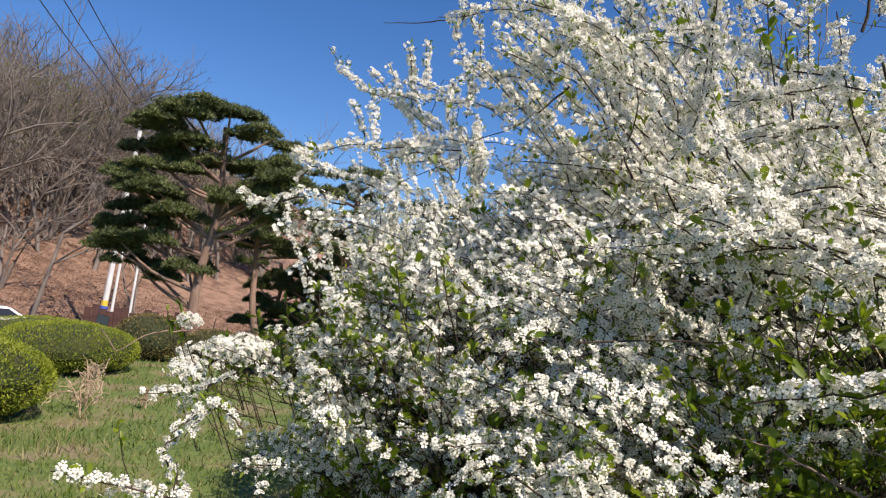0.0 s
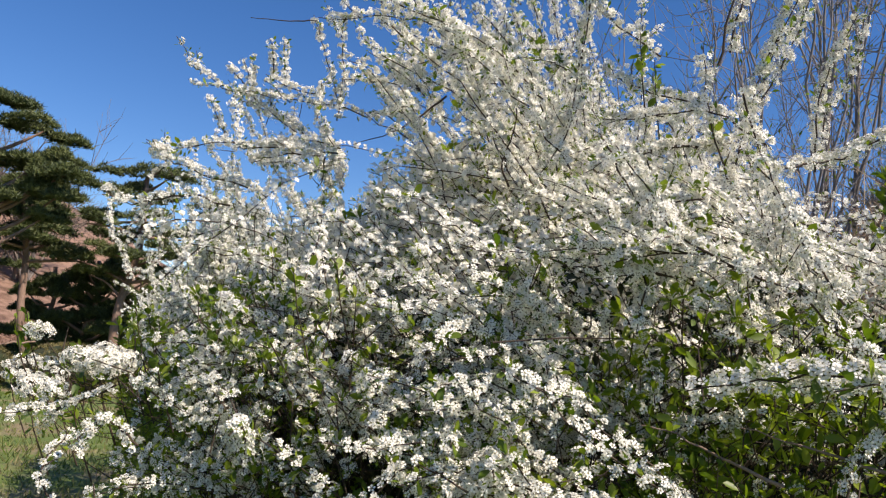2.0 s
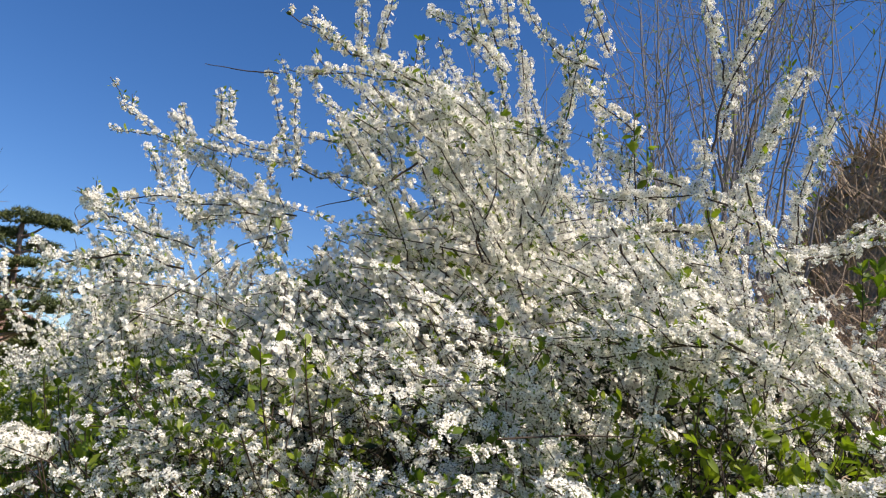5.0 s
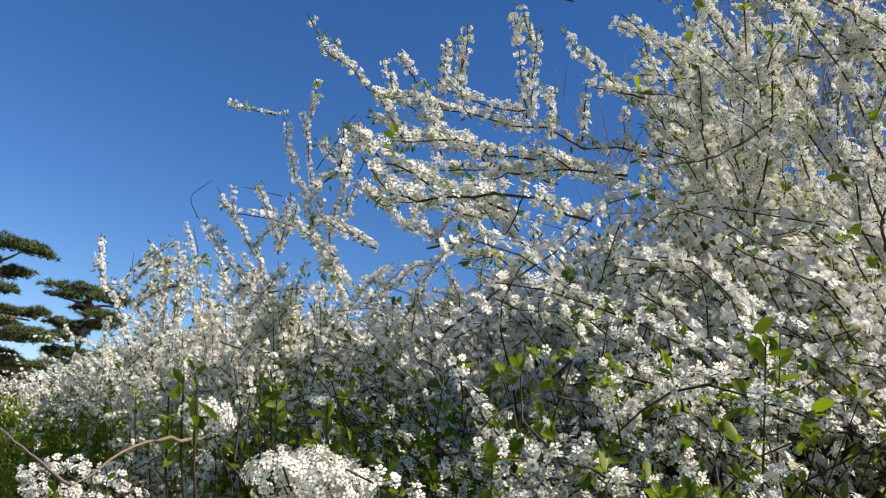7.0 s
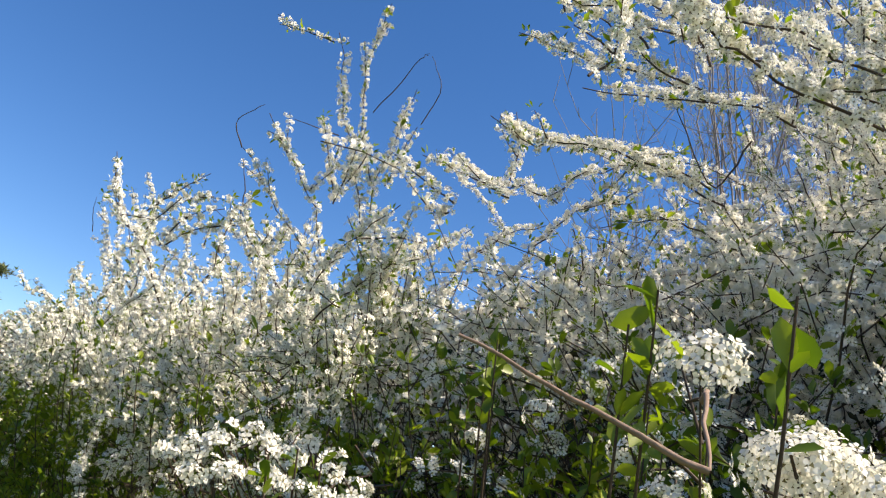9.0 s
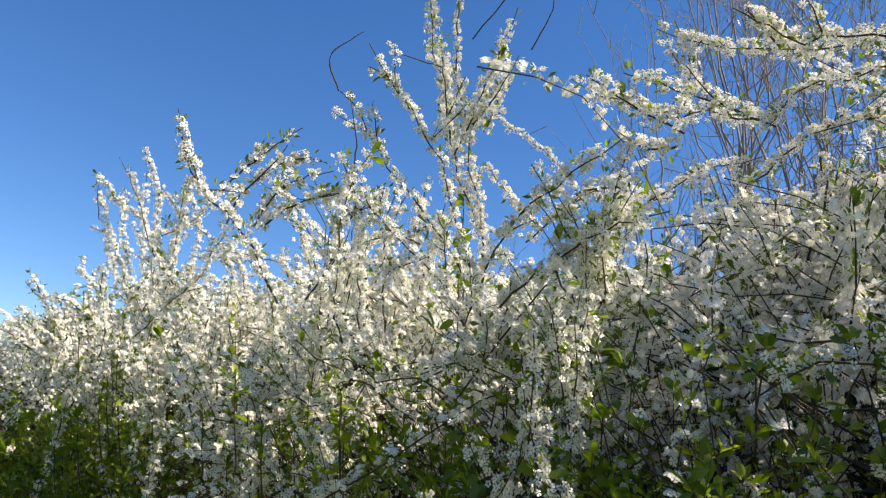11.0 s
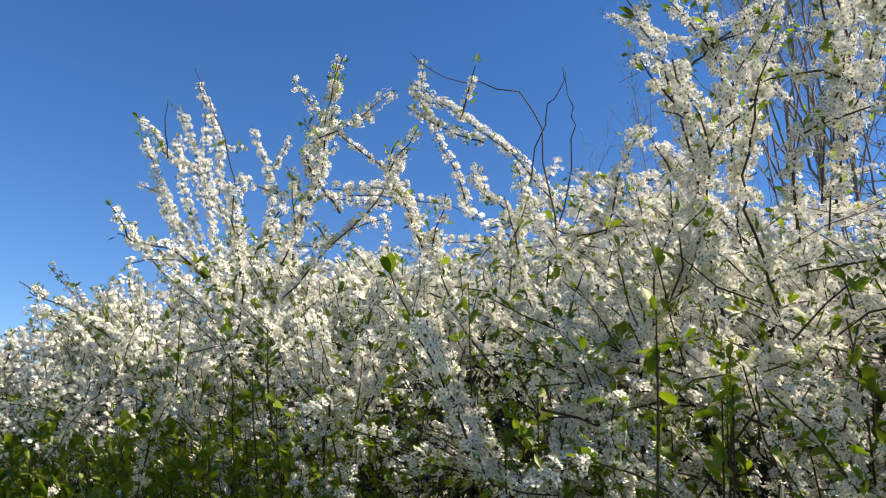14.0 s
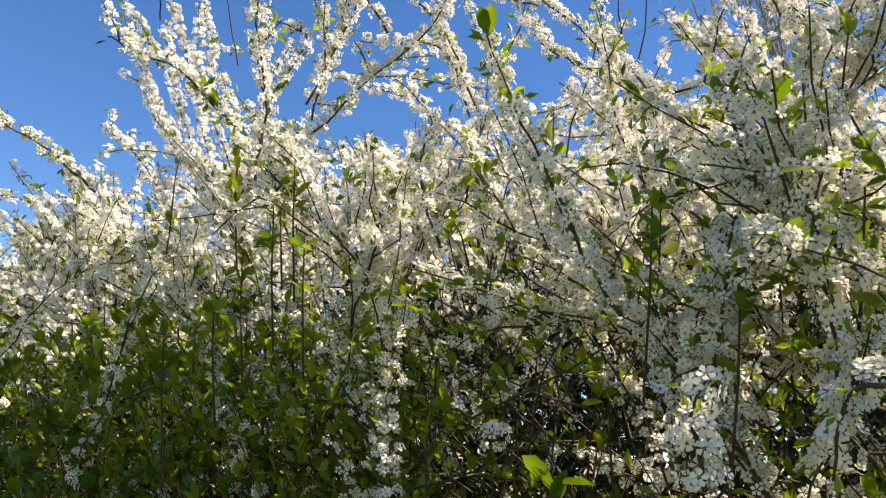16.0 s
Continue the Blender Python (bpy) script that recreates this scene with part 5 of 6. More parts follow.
def pine(name, at, height, label, lean, pads, seed, crown_r, low=(), start=0.45, shelf=()):
    r = np.random.default_rng(seed)
    ob = thing(name, at, label, "tree", "pine trees")
    lx, ly = lean
    axis = curve_points([(0, 0, -0.1), (lx * 0.35 - 0.10, ly * 0.3, height * 0.28), (lx * 0.75 + 0.12, ly * 0.8, height * 0.60), (lx, ly, height * 0.93)], 14)
    t = Tubes(8)
    t.add(axis, 0.17 * height / 7, 0.06)
    put("trunk", t.mesh("trunk", RED_BARK), ob, "reddish scaly trunk")
    clumps = []
    for k in range(pads):
        u = start + (0.98 - start) * ((k + 0.5) / pads) ** 0.9
        base = axis[int(u * 13)]
        a = k * 2.4 + r.uniform(-0.4, 0.4)
        reach = crown_r * (0.92 - 0.30 * max(u - 0.6, 0) / 0.4) * r.uniform(0.35, 1.05)
        tip = base + np.array([math.cos(a) * reach, math.sin(a) * reach, r.uniform(-0.05, 0.35) * (0.4 + u)])
        mid = (base + tip) / 2 + np.array([0, 0, r.uniform(-0.05, 0.22)])
        one = Tubes(5)
        one.add(curve_points([base, mid, tip], 6), 0.055, 0.02)
        put("limb", one.mesh("limb", RED_BARK), ob)
        for j in range(5):
            w = r.uniform(0.50, 1.10)
            q = base * (1 - w) + tip * w + np.array([r.normal(0, 0.26), r.normal(0, 0.26), 0.05 + r.uniform(0, 0.16)])
            needle_pad(q, r.uniform(0.20, 0.44), r.uniform(0.14, 0.26), 75, clumps)
    for x, y, z in low:
        base, tip = axis[int(min(z / height + 0.02, 0.9) * 13)], np.array([x, y, z])
        one = Tubes(5)
        one.add(curve_points([base, (base + tip) / 2 + [0, 0, 0.12], tip], 6), 0.04, 0.015)
        put("limb", one.mesh("limb", RED_BARK), ob)
        for _ in range(6):
            needle_pad(tip + np.array([r.normal(0, 0.42), r.normal(0, 0.42), r.uniform(0, 0.14)]), r.uniform(0.18, 0.42), r.uniform(0.12, 0.24), 75, clumps)
    for x, z, half in [*shelf, *((x * 0.75 + r.uniform(-0.4, 0.4), z - r.uniform(0.2, 0.5), half * 0.7) for x, z, half in shelf[::3])]:
        tip = np.array([x, r.uniform(-0.5, 0.5), z - 0.30])
        base = axis[int(np.clip((z - 0.25 - 0.22 * abs(x)) / height, 0.12, 0.88) * 13)]
        one = Tubes(6)
        one.add(curve_points([base, base * 0.45 + tip * 0.55 + [0, 0, r.uniform(-0.25, 0.05)], tip], 7), 0.06, 0.02)
        put("limb", one.mesh("limb", RED_BARK), ob)
        for j in range(5):
            q = tip + np.array([half * (j - 2) * 0.36, r.normal(0, 0.35), r.uniform(-0.05, 0.06) - 0.05 * abs(j - 2)])
            needle_pad(q, half * r.uniform(0.42, 0.62), r.uniform(0.20, 0.32), int(70 + 160 * half), clumps)
    for dx in (() if shelf else (-1.1, -0.7, -0.3, 0.1, 0.5, 0.95)):
        needle_pad(axis[-1] + [dx, r.uniform(-0.4, 0.4), 0.12 - 0.16 * abs(dx)], 0.42, 0.26, 95, clumps)
    p = np.concatenate(clumps)
    per = 7
    k = np.repeat(np.arange(len(p)), per)
    w = unit(rng.normal(0, 1, (len(k), 3)) * [1, 1, 0.7] + [0, 0, 0.75])
    side = unit(np.cross(w, rng.normal(0, 1, w.shape)))
    ln, wd = rng.uniform(0.09, 0.17, len(k))[:, None], 0.014
    v = np.stack([p[k] - side * wd, p[k] + side * wd, p[k] + w * ln], 1)
    put("needles", mesh_from("needles", v, np.arange(3 * len(k)), np.full(len(k), 3), [NEEDLE]), ob, "dark green needle cushions", "stuff")
    return ob


pine("pine_tree", (-6.8, 18.5, -0.1), 6.3, "red-barked garden pine with layered dark green cushions", (0.16, 0.1), 0, 3, 2.3, shelf=(
    (-0.63, 6.58, 1.03), (0.37, 6.42, 0.76), (1.28, 5.95, 0.81), (1.72, 5.32, 0.43), (-1.42, 6.01, 0.65), (-1.83, 5.48, 0.59), (-0.75, 5.64, 0.77),
    (0.15, 5.24, 1.0), (1.25, 5.15, 0.62), (2.01, 4.86, 0.55), (-2.23, 4.8, 0.46), (-1.03, 4.95, 0.7), (-1.94, 4.5, 0.65), (-1.98, 3.92, 0.58),
    (-1.19, 4.32, 0.7), (-2.52, 3.39, 0.52), (-1.68, 3.53, 0.64), (-0.75, 3.82, 0.69), (-2.32, 2.87, 0.65), (-1.27, 3.15, 0.57), (0.63, 4.31, 0.49),
    (1.82, 4.42, 0.61), (-1.15, 2.26, 0.5), (-0.4, 2.54, 0.56)))
pine("pine_tree", (-6.05, 22.0, 0), 4.9, "garden pine with a crooked pale trunk", (-0.75, 0.1), 12, 5, 1.7, start=0.6)
pine("pine_tree", (-4.1, 22.4, 0), 5.9, "spreading garden pine behind the white shrubs", (0.3, 0.3), 15, 8, 2.0, ((-1.5, 0.2, 2.9), (1.3, -0.3, 3.1), (0.2, -0.5, 3.0), (1.0, 0.4, 2.6), (-0.8, 0.0, 2.5)))
pine("pine_tree", (-2.0, 26.5, 0), 5.7, "low spreading garden pine with a flat crown", (0.5, 0.2), 14, 12, 2.0)

for x, y, h in ((-6.6, 25.0, 3.0), (-5.3, 24.6, 3.3), (-4.2, 25.6, 3.1), (-2.9, 25.2, 2.8)):
    pine("pine_tree", (x, y, 0), h, "low dark evergreen with branches down to the ground", (0.1, 0.1), 0, int(h * 10), 1.0, shelf=tuple((0.75 * math.sin(2.4 * k + x), 0.55 + 0.25 * k, 0.62 - 0.03 * k) for k in range(int(h / 0.27))))


def clipped_bush(at, rx, ry, rz, label, material, seed, count):
    """A shrub sheared to a low dome: a dense skin of small leaves over a core painted dark for shade."""
    r = np.random.default_rng(seed)
    ob = thing("clipped_bush", at, label, "bush", "clipped bushes")
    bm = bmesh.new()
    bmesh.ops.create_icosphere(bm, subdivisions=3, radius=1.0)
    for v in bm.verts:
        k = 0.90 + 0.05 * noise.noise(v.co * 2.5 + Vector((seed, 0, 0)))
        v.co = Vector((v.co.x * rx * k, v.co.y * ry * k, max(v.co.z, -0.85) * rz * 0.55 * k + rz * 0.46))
    # Solid body whose dark colour stands for shade between the leaves.
    part("core", bm, SHADE_LEAF, ob, "solid core, painted dark as the shade inside")
    d = unit(r.normal(0, 1, (count, 3)))
    d = d[d[:, 2] > -0.75]
    k = 0.93 + 0.07 * r.random(len(d)) + 0.03 * np.sin(d[:, 0] * 7 + seed) * np.sin(d[:, 1] * 6)
    p = d * k[:, None] * [rx, ry, rz * 0.55] + [0, 0, rz * 0.46]
    nrm = unit(d / [rx, ry, rz * 0.55])
    put("foliage", small_leaves_mesh("foliage", p, nrm * 0.8 + r.normal(0, 0.5, p.shape) + [0, 0, 0.3], r.uniform(0.024, 0.042, len(p)) * (1 if material is CLIPPED else 1.5), material), ob, kind="stuff")
    return ob


clipped_bush((-5.42, 7.5, 0), 1.20, 1.2, 0.88, "bright green clipped bush, domed, on the lawn", CLIPPED, 1, 30000)
clipped_bush((-6.65, 12.5, 0), 1.05, 1.5, 0.80, "long green clipped bush with a flat rounded top", CLIPPED, 2, 26000)
clipped_bush((-8.4, 14.8, 0), 1.2, 1.5, 0.72, "green clipped bush at the end of the row", CLIPPED, 3, 14000)
clipped_bush((-6.62, 15.6, 0), 0.68, 0.7, 0.95, "bronze-green clipped bush under the pine", CLIPPED_BROWN, 4, 5000)
clipped_bush((-5.35, 16.0, 0), 0.72, 0.7, 0.74, "brownish clipped bush under the pine", CLIPPED_BROWN, 5, 5000)
clipped_bush((-3.6, 15.6, 0), 1.0, 0.9, 0.85, "brownish clipped bush beside the pine", CLIPPED_BROWN, 6, 5000)


def grass():
    """Tufts of grass over the part of the lawn that is seen, with some dry blades."""
    n = 26000
    y = 3.2 + 17 * rng.random(n) ** 1.6
    x = rng.uniform(-0.75, -0.02, n) * y - 0.5
    base = np.c_[x, y, land(x, y)]
    way = unit(rng.normal(0, 0.5, (n, 3)) * [1, 1, 0] + [0, 0, 1])
    side = unit(np.cross(way, rng.normal(0, 1, (n, 3))))
    ln = (rng.uniform(0.03, 0.09, n) * (1 + 0.8 * (np.sin(x * 2.1) * np.sin(y * 1.7) > 0.5)))[:, None]
    w = 0.004 + 0.0006 * y[:, None]
    v = np.stack([base - side * w, base + side * w, base + way * ln], 1)
    ob = tagged(new("grass", mesh_from("grass", v, np.arange(3 * n), np.full(n, 3), [BLADE])), "short spring grass with dry tufts", "grass", kind="stuff")


grass()


def fallen_leaves():
    """Last year's leaves on the slope and along the edge of the lawn."""
    n = 80000
    y = rng.uniform(24, 46, n)
    x = -y * rng.uniform(0.05, 0.72, n)
    keep = (land(x, y) > 0.2) | (0.6 * y - 0.8 * x > 26)
    x, y = x[keep], y[keep]
    at = np.c_[x, y, land(x, y) + rng.uniform(0.0, 0.10, len(x))]
    me = small_leaves_mesh("fallen_leaves", at, rng.normal(0, 1, at.shape) * [1, 1, 0.35], rng.uniform(0.06, 0.15, len(x)), FALLEN)
    tagged(new("leaf_litter", me), "brown fallen leaves on the wooded slope", "leaves", kind="stuff")


fallen_leaves()


def weed(at, height, seed):
    """A dry flower stalk left from last year, standing in the lawn."""
    r = np.random.default_rng(seed)
    ob = thing("dry_weed", at, "dry brown weed stalk standing in the lawn", "weed", "dry weeds")
    heads = Tubes(4)
    for _ in range(5):
        t = Tubes(4)
        lean = r.normal(0, 0.12, 2)
        h = height * r.uniform(0.6, 1.0)
        t.add(curve_points([(0, 0, -0.02), (lean[0] * 0.4, lean[1] * 0.4, h * 0.55), (lean[0], lean[1], h)], 6), 0.006, 0.002)
        for _ in range(9):
            f = r.uniform(0.35, 1.0)
            p = np.array([lean[0] * f, lean[1] * f, h * f])
            heads.add(np.stack([p, p + r.normal(0, 0.05, 3) + [0, 0, 0.03]]), 0.004, 0.006)
        put("stalk", t.mesh("stalk", DRY), ob)
    put("seed_head_tangle", heads.mesh("seed_head_tangle", DRY), ob, "dry seed heads", "stuff")


weed((-4.95, 10.1, 0), 0.45, 1)
weed((-4.75, 9.6, 0), 0.35, 2)
weed((-4.4, 8.8, 0), 0.3, 3)
weed((-5.1, 10.6, 0), 0.4, 4)
weed((-4.55, 9.2, 0), 0.55, 5)
weed((-4.15, 8.3, 0), 0.35, 6)
weed((-3.9, 9.4, 0), 0.25, 7)
weed((-4.7, 8.4, 0), 0.28, 8)

# Woods on the slope
tree_a = bare_tree("bare_tree", (-19.5, 33.0, float(land(-19.5, 33.0)) - 0.1), 9.0, "leafless grey-brown tree on the wooded slope", 4, 1, 0.12, 0.13, 0.06, 0.13, split=3)
tree_b = bare_tree("bare_tree", (-23.0, 36.0, float(land(-23.0, 36.0)) - 0.1), 8.0, "leafless twiggy tree with several stems on the slope", 3, 4, 0.22, 0.14, 0.06, 0.09, split=4)
tree_c = bare_tree("bare_tree", (-17.0, 38.0, float(land(-17.0, 38.0)) - 0.1), 6.5, "leafless young tree with a hint of green buds", 3, 3, 0.18, 0.12, 0.08, 0.07, split=4, buds=0.9)
for k in range(230):
    x, y = rng.uniform(-40, -6), rng.uniform(30, 56)
    if x > -0.36 * y - 1.0 + 6 * smooth(44, 58, y) or x < -0.78 * y or land(x, y) < 2.2:
        continue
    copy_thing((tree_a, tree_b, tree_c)[k % 3], Matrix.Translation((x, y, float(land(x, y)) - 0.1)) @ Matrix.Rotation(rng.uniform(0, 6.28), 4, "Z") @ Matrix.Scale(rng.uniform(1.0, 1.45), 4))

# Bare trees behind the shrubs
def upright_tree(at, height, fork, label, limbs, reach, seed, splay=0.48, twigs_per_m=11):
    """A slender tree: a short trunk, ascending limbs, and fine upright twigs with first buds."""
    r = np.random.default_rng(seed)
    ob = thing("bare_tree", at, label, "tree", "bare trees")
    t = Tubes(7)
    t.add(curve_points([(0, 0, -0.2), (r.normal(0, 0.03), r.normal(0, 0.03), fork * 0.5), (0, 0, fork)], 7), 0.019, 0.014)
    put("trunk", t.mesh("trunk", BARK), ob)
    twigs, tips = Tubes(3), []
    for k in range(limbs):
        a = k * 2.4 + r.uniform(-0.4, 0.4)
        out = reach * r.uniform(0.4, 1.0)
        h = (height - fork) * r.uniform(0.65, 1.0)
        z0 = fork * r.uniform(0.72, 1.0)
        c = curve_points([(0, 0, z0), (math.cos(a) * out * 0.55, math.sin(a) * out * 0.55, z0 + h * 0.33), (math.cos(a) * out * 0.9, math.sin(a) * out * 0.9, z0 + h * 0.68), (math.cos(a) * out, math.sin(a) * out, z0 + h)], 14)
        c[1:-1] += r.normal(0, 0.012, c[1:-1].shape)
        one = Tubes(5)
        one.add(c, 0.0075, 0.0018)
        put("limb", one.mesh("limb", GREY_BARK), ob)
        for _ in range(int(h * twigs_per_m)):
            i = r.integers(3, 13)
            q = c[i] + (c[i + 1 if i < 13 else i] - c[i]) * r.random()
            way = unit(r.normal(0, splay, 3) + [math.cos(a) * 0.1, math.sin(a) * 0.1, 1.0])
            ln = r.uniform(0.15, 0.6)
            w = curve_points([q, q + way * ln * 0.5 + r.normal(0, 0.02, 3), q + way * ln + [0, 0, 0.05]], 5)
            twigs.add(w, 0.0022, 0.0009)
            for b in w[1:]:
                tips.append(b)
                if r.random() < 0.5:
                    twigs.add(np.stack([b, b + unit(r.normal(0, 0.5, 3) + [0, 0, 0.8]) * r.uniform(0.04, 0.14)]), 0.0018, 0.0009)
    put("crown", twigs.mesh("crown", GREY_BARK), ob, "fine upright twigs", "stuff")
    b = np.array(tips)
    b = b[r.random(len(b)) < 0.7]
    put("young_leaves", small_leaves_mesh("young_leaves", b, r.normal(0, 0.5, b.shape) + [0, 0, 1], r.uniform(0.012, 0.028, len(b)), LEAF), ob, "tiny green opening leaves", "stuff")


for x, y, h, fork, words, limbs, reach, seed in (
    (3.5, 4.05, 5.2, 2.3, "slender bare tree with upright twigs and first buds", 9, 0.75, 1),
    (3.3, 5.7, 3.7, 1.4, "thin bare sapling with upright twigs", 7, 0.6, 2),
    (4.6, 5.4, 5.2, 2.2, "bare upright tree behind the scrubby bank", 8, 0.9, 3),
    (2.9, 3.6, 4.1, 1.5, "slim bare tree at the edge of the bank", 7, 0.6, 4),
    (4.9, 4.3, 5.2, 2.0, "tall bare tree with fine budding twigs", 8, 0.9, 10),
    (3.7, 7.4, 4.0, 1.5, "thin bare sapling with upright twigs", 7, 0.7, 11),
):
    upright_tree((x, y, float(land(x, y)) - 0.05), h, fork, words, limbs, reach, seed)

for x, y, h, seed in ((1.60, 2.20, 3.1, 21), (1.95, 2.55, 3.3, 22), (1.50, 2.75, 2.9, 23)):
    upright_tree((x, y, float(land(x, y)) - 0.05), h, 0.9, "budding thicket shrub with a mesh of thin grey twigs", 9, 0.50, seed, 0.75, 9)


def bank_scrub():
    """Dry grass and brush over the bank."""
    n = 60000
    r, a = 2.4 + 13 * rng.random(n) ** 1.5, np.radians(rng.uniform(28, 84, n))
    x, y = r * np.sin(a), r * np.cos(a)
    base = np.c_[x, y, land(x, y) - 0.03]
    way = unit(rng.normal(0, 0.75, (n, 3)) * [1, 1, 0] + [-0.15, 0, 1])
    side = unit(np.cross(way, rng.normal(0, 1, (n, 3))))
    ln = (rng.uniform(0.05, 0.22, n) * (1 + 0.7 * (np.sin(x * 1.7) * np.sin(y * 1.3 + 1) > 0.3)))[:, None]
    w = (0.002 + 0.0008 * r)[:, None]
    v = np.stack([base - side * w, base + side * w, base + way * ln + rng.normal(0, 0.04, (n, 3))], 1)
    tagged(new("dry_grass", mesh_from("dry_grass", v, np.arange(3 * n), np.full(n, 3), [DRY])), "dry tan grass and brush on the bank", "grass", kind="stuff")
    k = rng.random(n) < 0.16
    me = small_leaves_mesh("bank_leaves", base[k] + rng.normal(0, 0.05, (k.sum(), 3)) + [0, 0, 0.08], rng.normal(0, 0.6, (k.sum(), 3)) + [0, 0, 0.6], rng.uniform(0.03, 0.09, k.sum()), CLIPPED_BROWN)
    tagged(new("bank_undergrowth", me), "olive and bronze undergrowth on the bank", "plants", kind="stuff")


bank_scrub()


def dry_clump(at, rx, ry, height, count):
    """Last year's stalks and brambles, bent and tangled."""
    ob = thing("dry_stalks", at, "tangle of dry brown stalks from last year", "dry plants", kind="stuff")
    t, brown = Tubes(3), Tubes(3)
    for j in range(count):
        f = np.array([*np.clip(rng.normal(0, 1, 2), -1.5, 1.5) * [rx, ry], 0])
        h = height * rng.uniform(0.55, 1.0)
        lean = np.clip(rng.normal(0, 0.22, 2), -0.4, 0.4) * h
        tip = f + [lean[0] * 1.3, lean[1] * 1.3, h * rng.uniform(0.8, 1.0)]
        c = curve_points([f, f + [lean[0] * 0.4, lean[1] * 0.4, h * 0.6], tip], 7)
        c[1:] += rng.normal(0, 0.015, (6, 3))
        (t if j % 3 else brown).add(c, 0.004, 0.001)
        for _ in range(3):
            q = c[rng.integers(3, 7)]
            w = unit(rng.normal(0, 1, 3) + [0, 0, 0.3]) * rng.uniform(0.1, 0.35)
            (t if j % 2 else brown).add(curve_points([q, q + w * 0.6 + [0, 0, 0.03], q + w - [0, 0, 0.04]], 4), 0.0016, 0.0007)
    put("stalks", t.mesh("stalks", DRY), ob, kind="stuff")
    put("brambles", brown.mesh("brambles", STEM), ob, "brown thorny stems", kind="stuff")


dry_clump((1.35, 1.62, 0), 0.25, 0.22, 1.65, 200)
dry_clump((1.60, 1.55, 0), 0.30, 0.25, 1.75, 300)
dry_clump((1.85, 1.95, float(land(1.85, 1.95)) - 0.05), 0.35, 0.32, 1.35, 340)
dry_clump((2.35, 2.2, float(land(2.35, 2.2)) - 0.1), 0.45, 0.45, 1.0, 360)
dry_clump((1.30, 1.10, 0), 0.22, 0.20, 1.7, 200)


def box_bm(x, y, z, bevel=0.0):
    bm = bmesh.new()
    bmesh.ops.create_cube(bm, size=1.0)
    for v in bm.verts:
        v.co = Vector((v.co.x * x, v.co.y * y, v.co.z * z))
    if bevel:
        bmesh.ops.bevel(bm, geom=bm.edges[:], offset=bevel, segments=2, affect="EDGES")
    return bm


def tube_mesh(name, pts, r0, r1, material, sides=10):
    t = Tubes(sides)
    t.add(np.array(pts, float), r0, r1)
    return t.mesh(name, material)


# Utility poles with their stays
def utility_pole(at, height, lean, r, label, bands):
    ob = thing("utility_pole", at, label, "pole", "utility poles")
    top = np.array([lean * height, 0, height])
    put("shaft", tube_mesh("shaft", [top * 0.0 - [0, 0, 0.3], top * 0.5, top], r, r * 0.65, CONCRETE), ob)
    if bands:
        put("wrap", tube_mesh("wrap", [top * 0.10, top * 0.165], r * 1.35, r * 1.3, BLUE), ob, "blue protective wrap")
        put("band", tube_mesh("band", [top * 0.165, top * 0.19], r * 1.08, r * 1.07, YELLOW), ob, "yellow painted band")
    return top


P1 = np.array([-16.35, 33.0, float(land(-16.35, 33.0))])
top1 = utility_pole(tuple(P1), 10.2, 0.065, 0.135, "white concrete utility pole with blue wrap and yellow band", True) + P1
utility_pole((-16.0, 33.1, P1[2]), 6.4, 0.05, 0.075, "thin white stay pole beside the utility pole", False)
utility_pole((-15.2, 33.2, P1[2]), 5.6, 0.04, 0.065, "slim white pole behind the pine", False)
for dx in (-0.7, 0.0, 0.7):
    a = top1 + [dx, 0, 0.05]
    b = np.array([-9.5 + dx * 1.4, 4.0, 13.5])
    mid = (a + b) / 2 - [0, 0, 0.9]
    w = thing("power_line", tuple(a), "black overhead power line sagging from the pole", "cable", "power lines")
    o = put("cable", tube_mesh("cable", curve_points([a, mid, b], 16) - a, 0.018, 0.018, WIRE, 5), w)

# Dark board fence below the slope
fence = thing("board_fence", (-13.5, 30.0, -1.3), "low dark red board fence half hidden by bushes", "fence")
for k in range(13):
    h = 1.85 + 0.12 * math.sin(k * 1.7)
    b = part("board", box_bm(0.29, 0.04, h, 0.006), RUST, fence)
    b.location = (-1.9 + 0.31 * k, 0.02 * math.sin(k), h / 2)
for z in (0.5, 1.4):
    b = part("rail", box_bm(4.1, 0.05, 0.09, 0.006), RUST, fence)
    b.location = (-0.05, 0.05, z)

# Small weathered sign on a thin post, and a yellow marker post
sign = thing("sign_post", (-9.8, 20.0, float(land(-9.8, 20.0))), "small weathered sign board on a thin metal post", "sign")
put("post", tube_mesh("post", [(0, 0, -0.1), (0, 0, 0.4), (0, 0, 0.75)], 0.016, 0.016, WIRE, 6), sign)
b = part("board", box_bm(0.34, 0.02, 0.24, 0.01), SIGN, sign, "faded blank board")
b.matrix_world = Matrix.Translation((0, -0.025, 0.62)) @ Matrix.Rotation(0.25, 4, "Y")
marker = thing("marker_post", (-15.7, 26.0, float(land(-15.7, 26.0))), "slim yellow marker post beside the slope", "post")
put("shaft", tube_mesh("shaft", [(0, 0, -0.1), (0, 0, 0.7), (0, 0, 1.25)], 0.05, 0.05, YELLOW, 10), marker)
put("cap", tube_mesh("cap", [(0, 0, 1.25), (0, 0, 1.29), (0, 0, 1.31)], 0.055, 0.02, RUST, 10), marker, "dark cap")


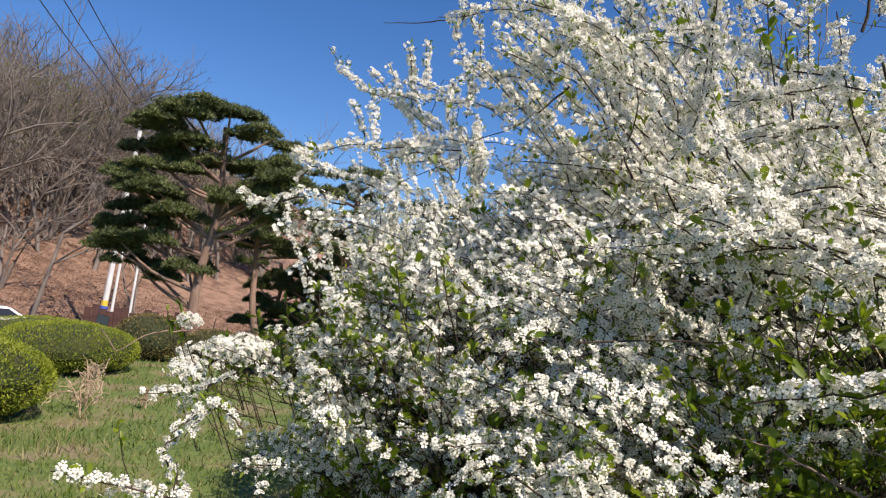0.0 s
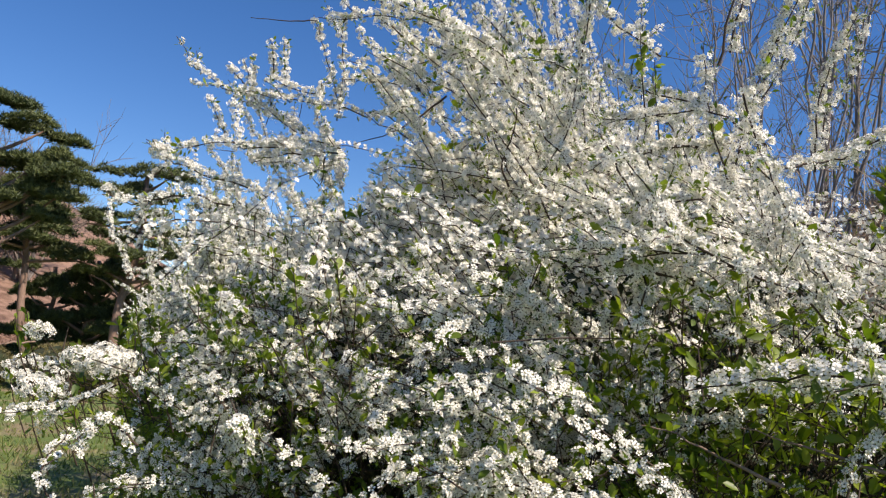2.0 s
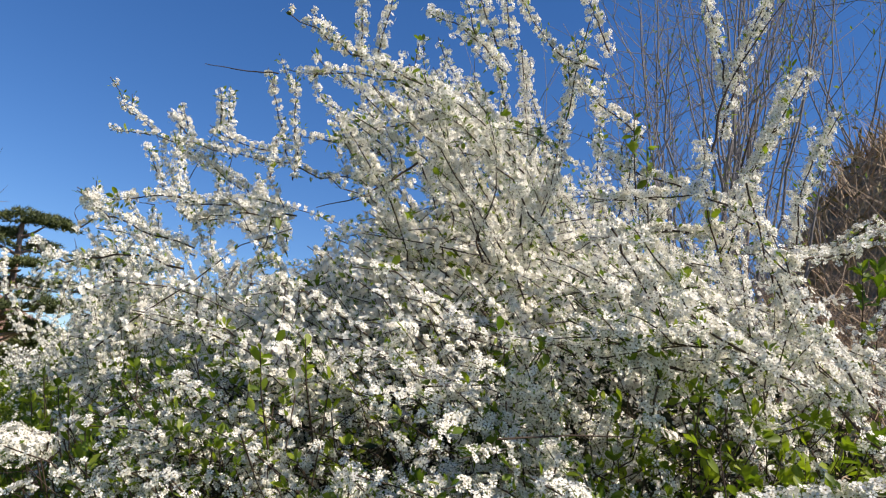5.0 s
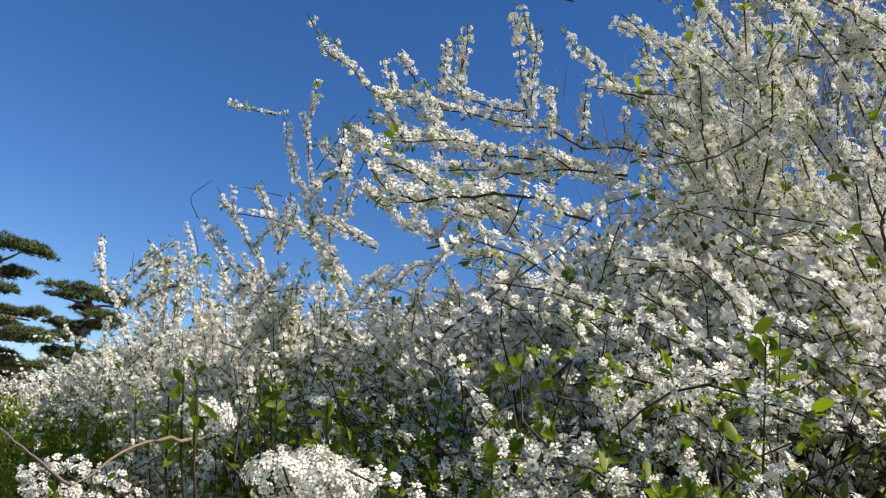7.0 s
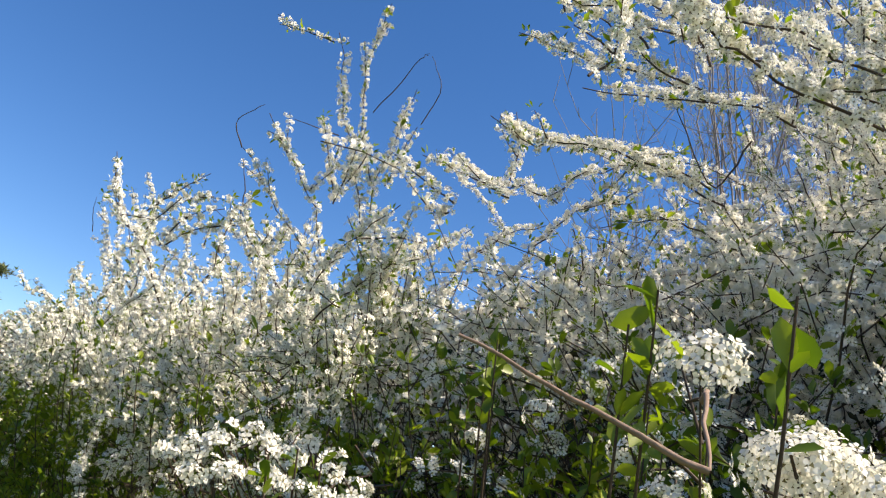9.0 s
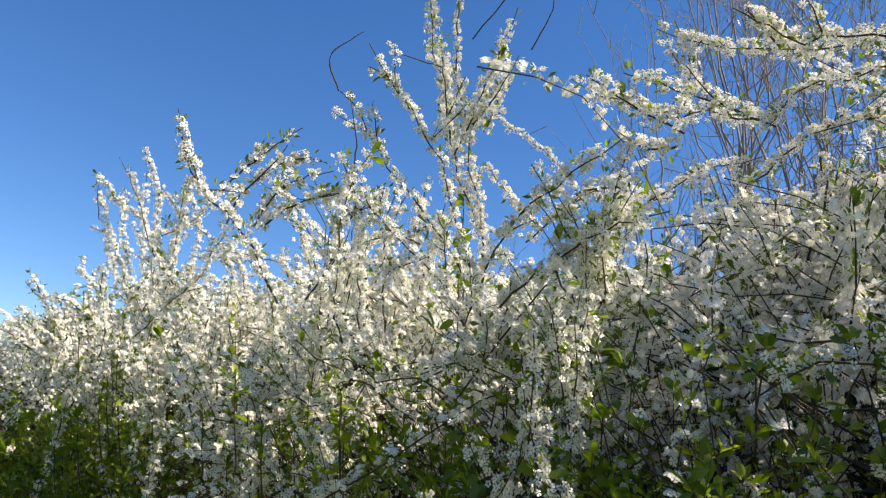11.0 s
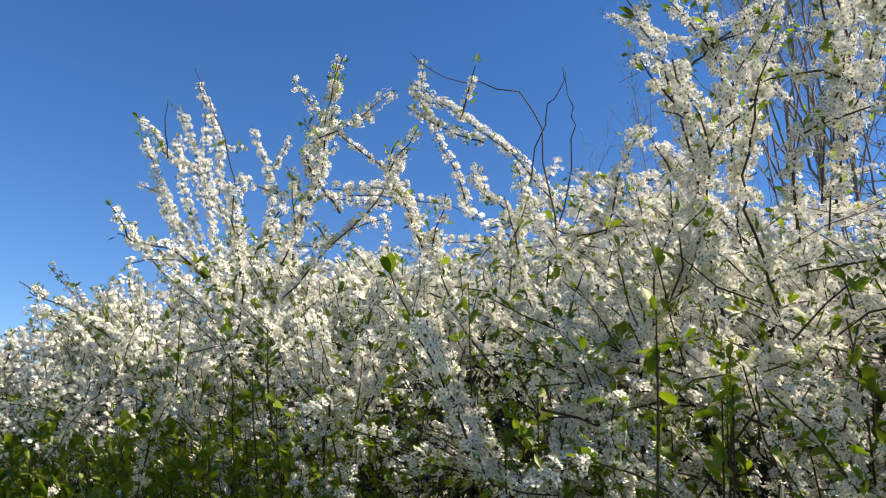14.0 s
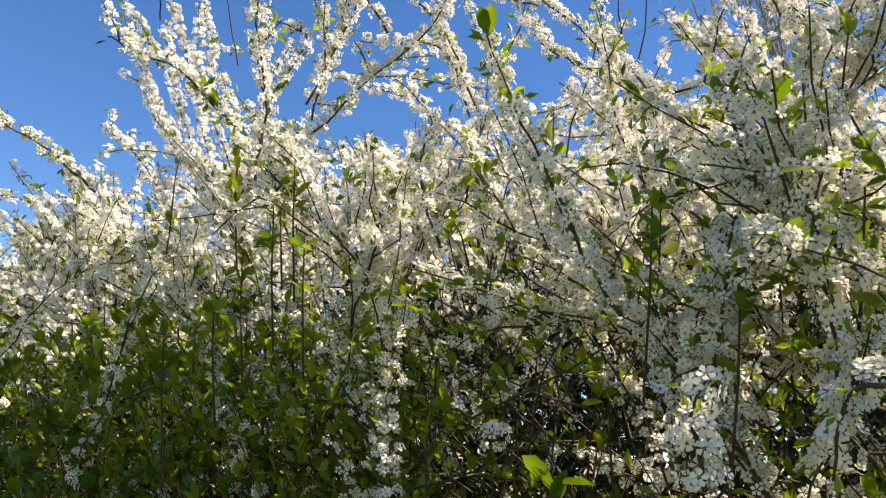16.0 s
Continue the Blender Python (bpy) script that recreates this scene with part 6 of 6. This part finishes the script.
def parked_car(at, turn):
    """A compact saloon seen from its tail."""
    car = thing("parked_car", at, "white parked saloon car at the foot of the slope", "car")
    car.rotation_euler = (0, 0, turn)
    bm = bmesh.new()
    outline = ((-2.15, 0.35), (-2.2, 0.75), (-2.05, 0.93), (-1.45, 1.0), (-0.75, 1.42), (0.55, 1.45), (1.25, 1.02), (2.05, 0.88), (2.2, 0.65), (2.15, 0.35))
    rows = [[bm.verts.new((x, side * (0.86 - 0.22 * max(0.0, z - 0.95)), z)) for x, z in outline] for side in (-1, 1)]
    for row in rows:
        bm.faces.new(row)
    for k in range(len(outline)):
        m = (k + 1) % len(outline)
        bm.faces.new((rows[0][k], rows[0][m], rows[1][m], rows[1][k]))
    bmesh.ops.recalc_face_normals(bm, faces=bm.faces[:])
    bmesh.ops.bevel(bm, geom=bm.edges[:], offset=0.06, segments=2, affect="EDGES")
    body = part("body", bm, WHITE_PAINT, car)
    for x0, x1, z0, z1, name in ((-1.42, -0.78, 1.03, 1.39, "rear_window"), (0.60, 1.22, 1.41, 1.06, "windscreen")):
        bm = bmesh.new()
        q = [bm.verts.new(p) for p in ((x0, -0.70, z0), (x0, 0.70, z0), (x1, 0.66, z1), (x1, -0.66, z1))]
        bm.faces.new(q)
        w = part(name, bm, GLASS_DARK, car, "dark glass")
        w.location.z = 0.022
        w.location.x = -0.012 if x0 < 0 else 0.012
    for side in (-1, 1):
        bm = bmesh.new()
        bm.faces.new([bm.verts.new((x, side * (0.868 - 0.22 * (z - 0.95)), z)) for x, z in ((-1.25, 1.04), (-0.72, 1.34), (0.5, 1.37), (1.0, 1.06))])
        part("side_window", bm, GLASS_DARK, car, "dark glass")
        lamp = part("tail_lamp", box_bm(0.05, 0.32, 0.14, 0.015), RUST, car, "dark red tail lamp")
        lamp.location = (-2.18, side * 0.66, 0.80)
        for x in (-1.35, 1.35):
            wheel = put("wheel", tube_mesh("wheel", [(x, side * 0.70, 0.32), (x, side * 0.80, 0.32), (x, side * 0.90, 0.32)], 0.32, 0.31, RUBBER, 20), car)
            put("rim", tube_mesh("rim", [(x, side * 0.86, 0.32), (x, side * 0.90, 0.32), (x, side * 0.915, 0.32)], 0.21, 0.02, CONCRETE, 14), wheel, "pale metal rim")
    plate = part("plate", box_bm(0.02, 0.45, 0.12, 0.004), CONCRETE, car, "plain pale plate")
    plate.location = (-2.2, 0, 0.62)


parked_car((-18.9, 29.0, float(land(-18.9, 29.0)) - 0.02), 0.9)
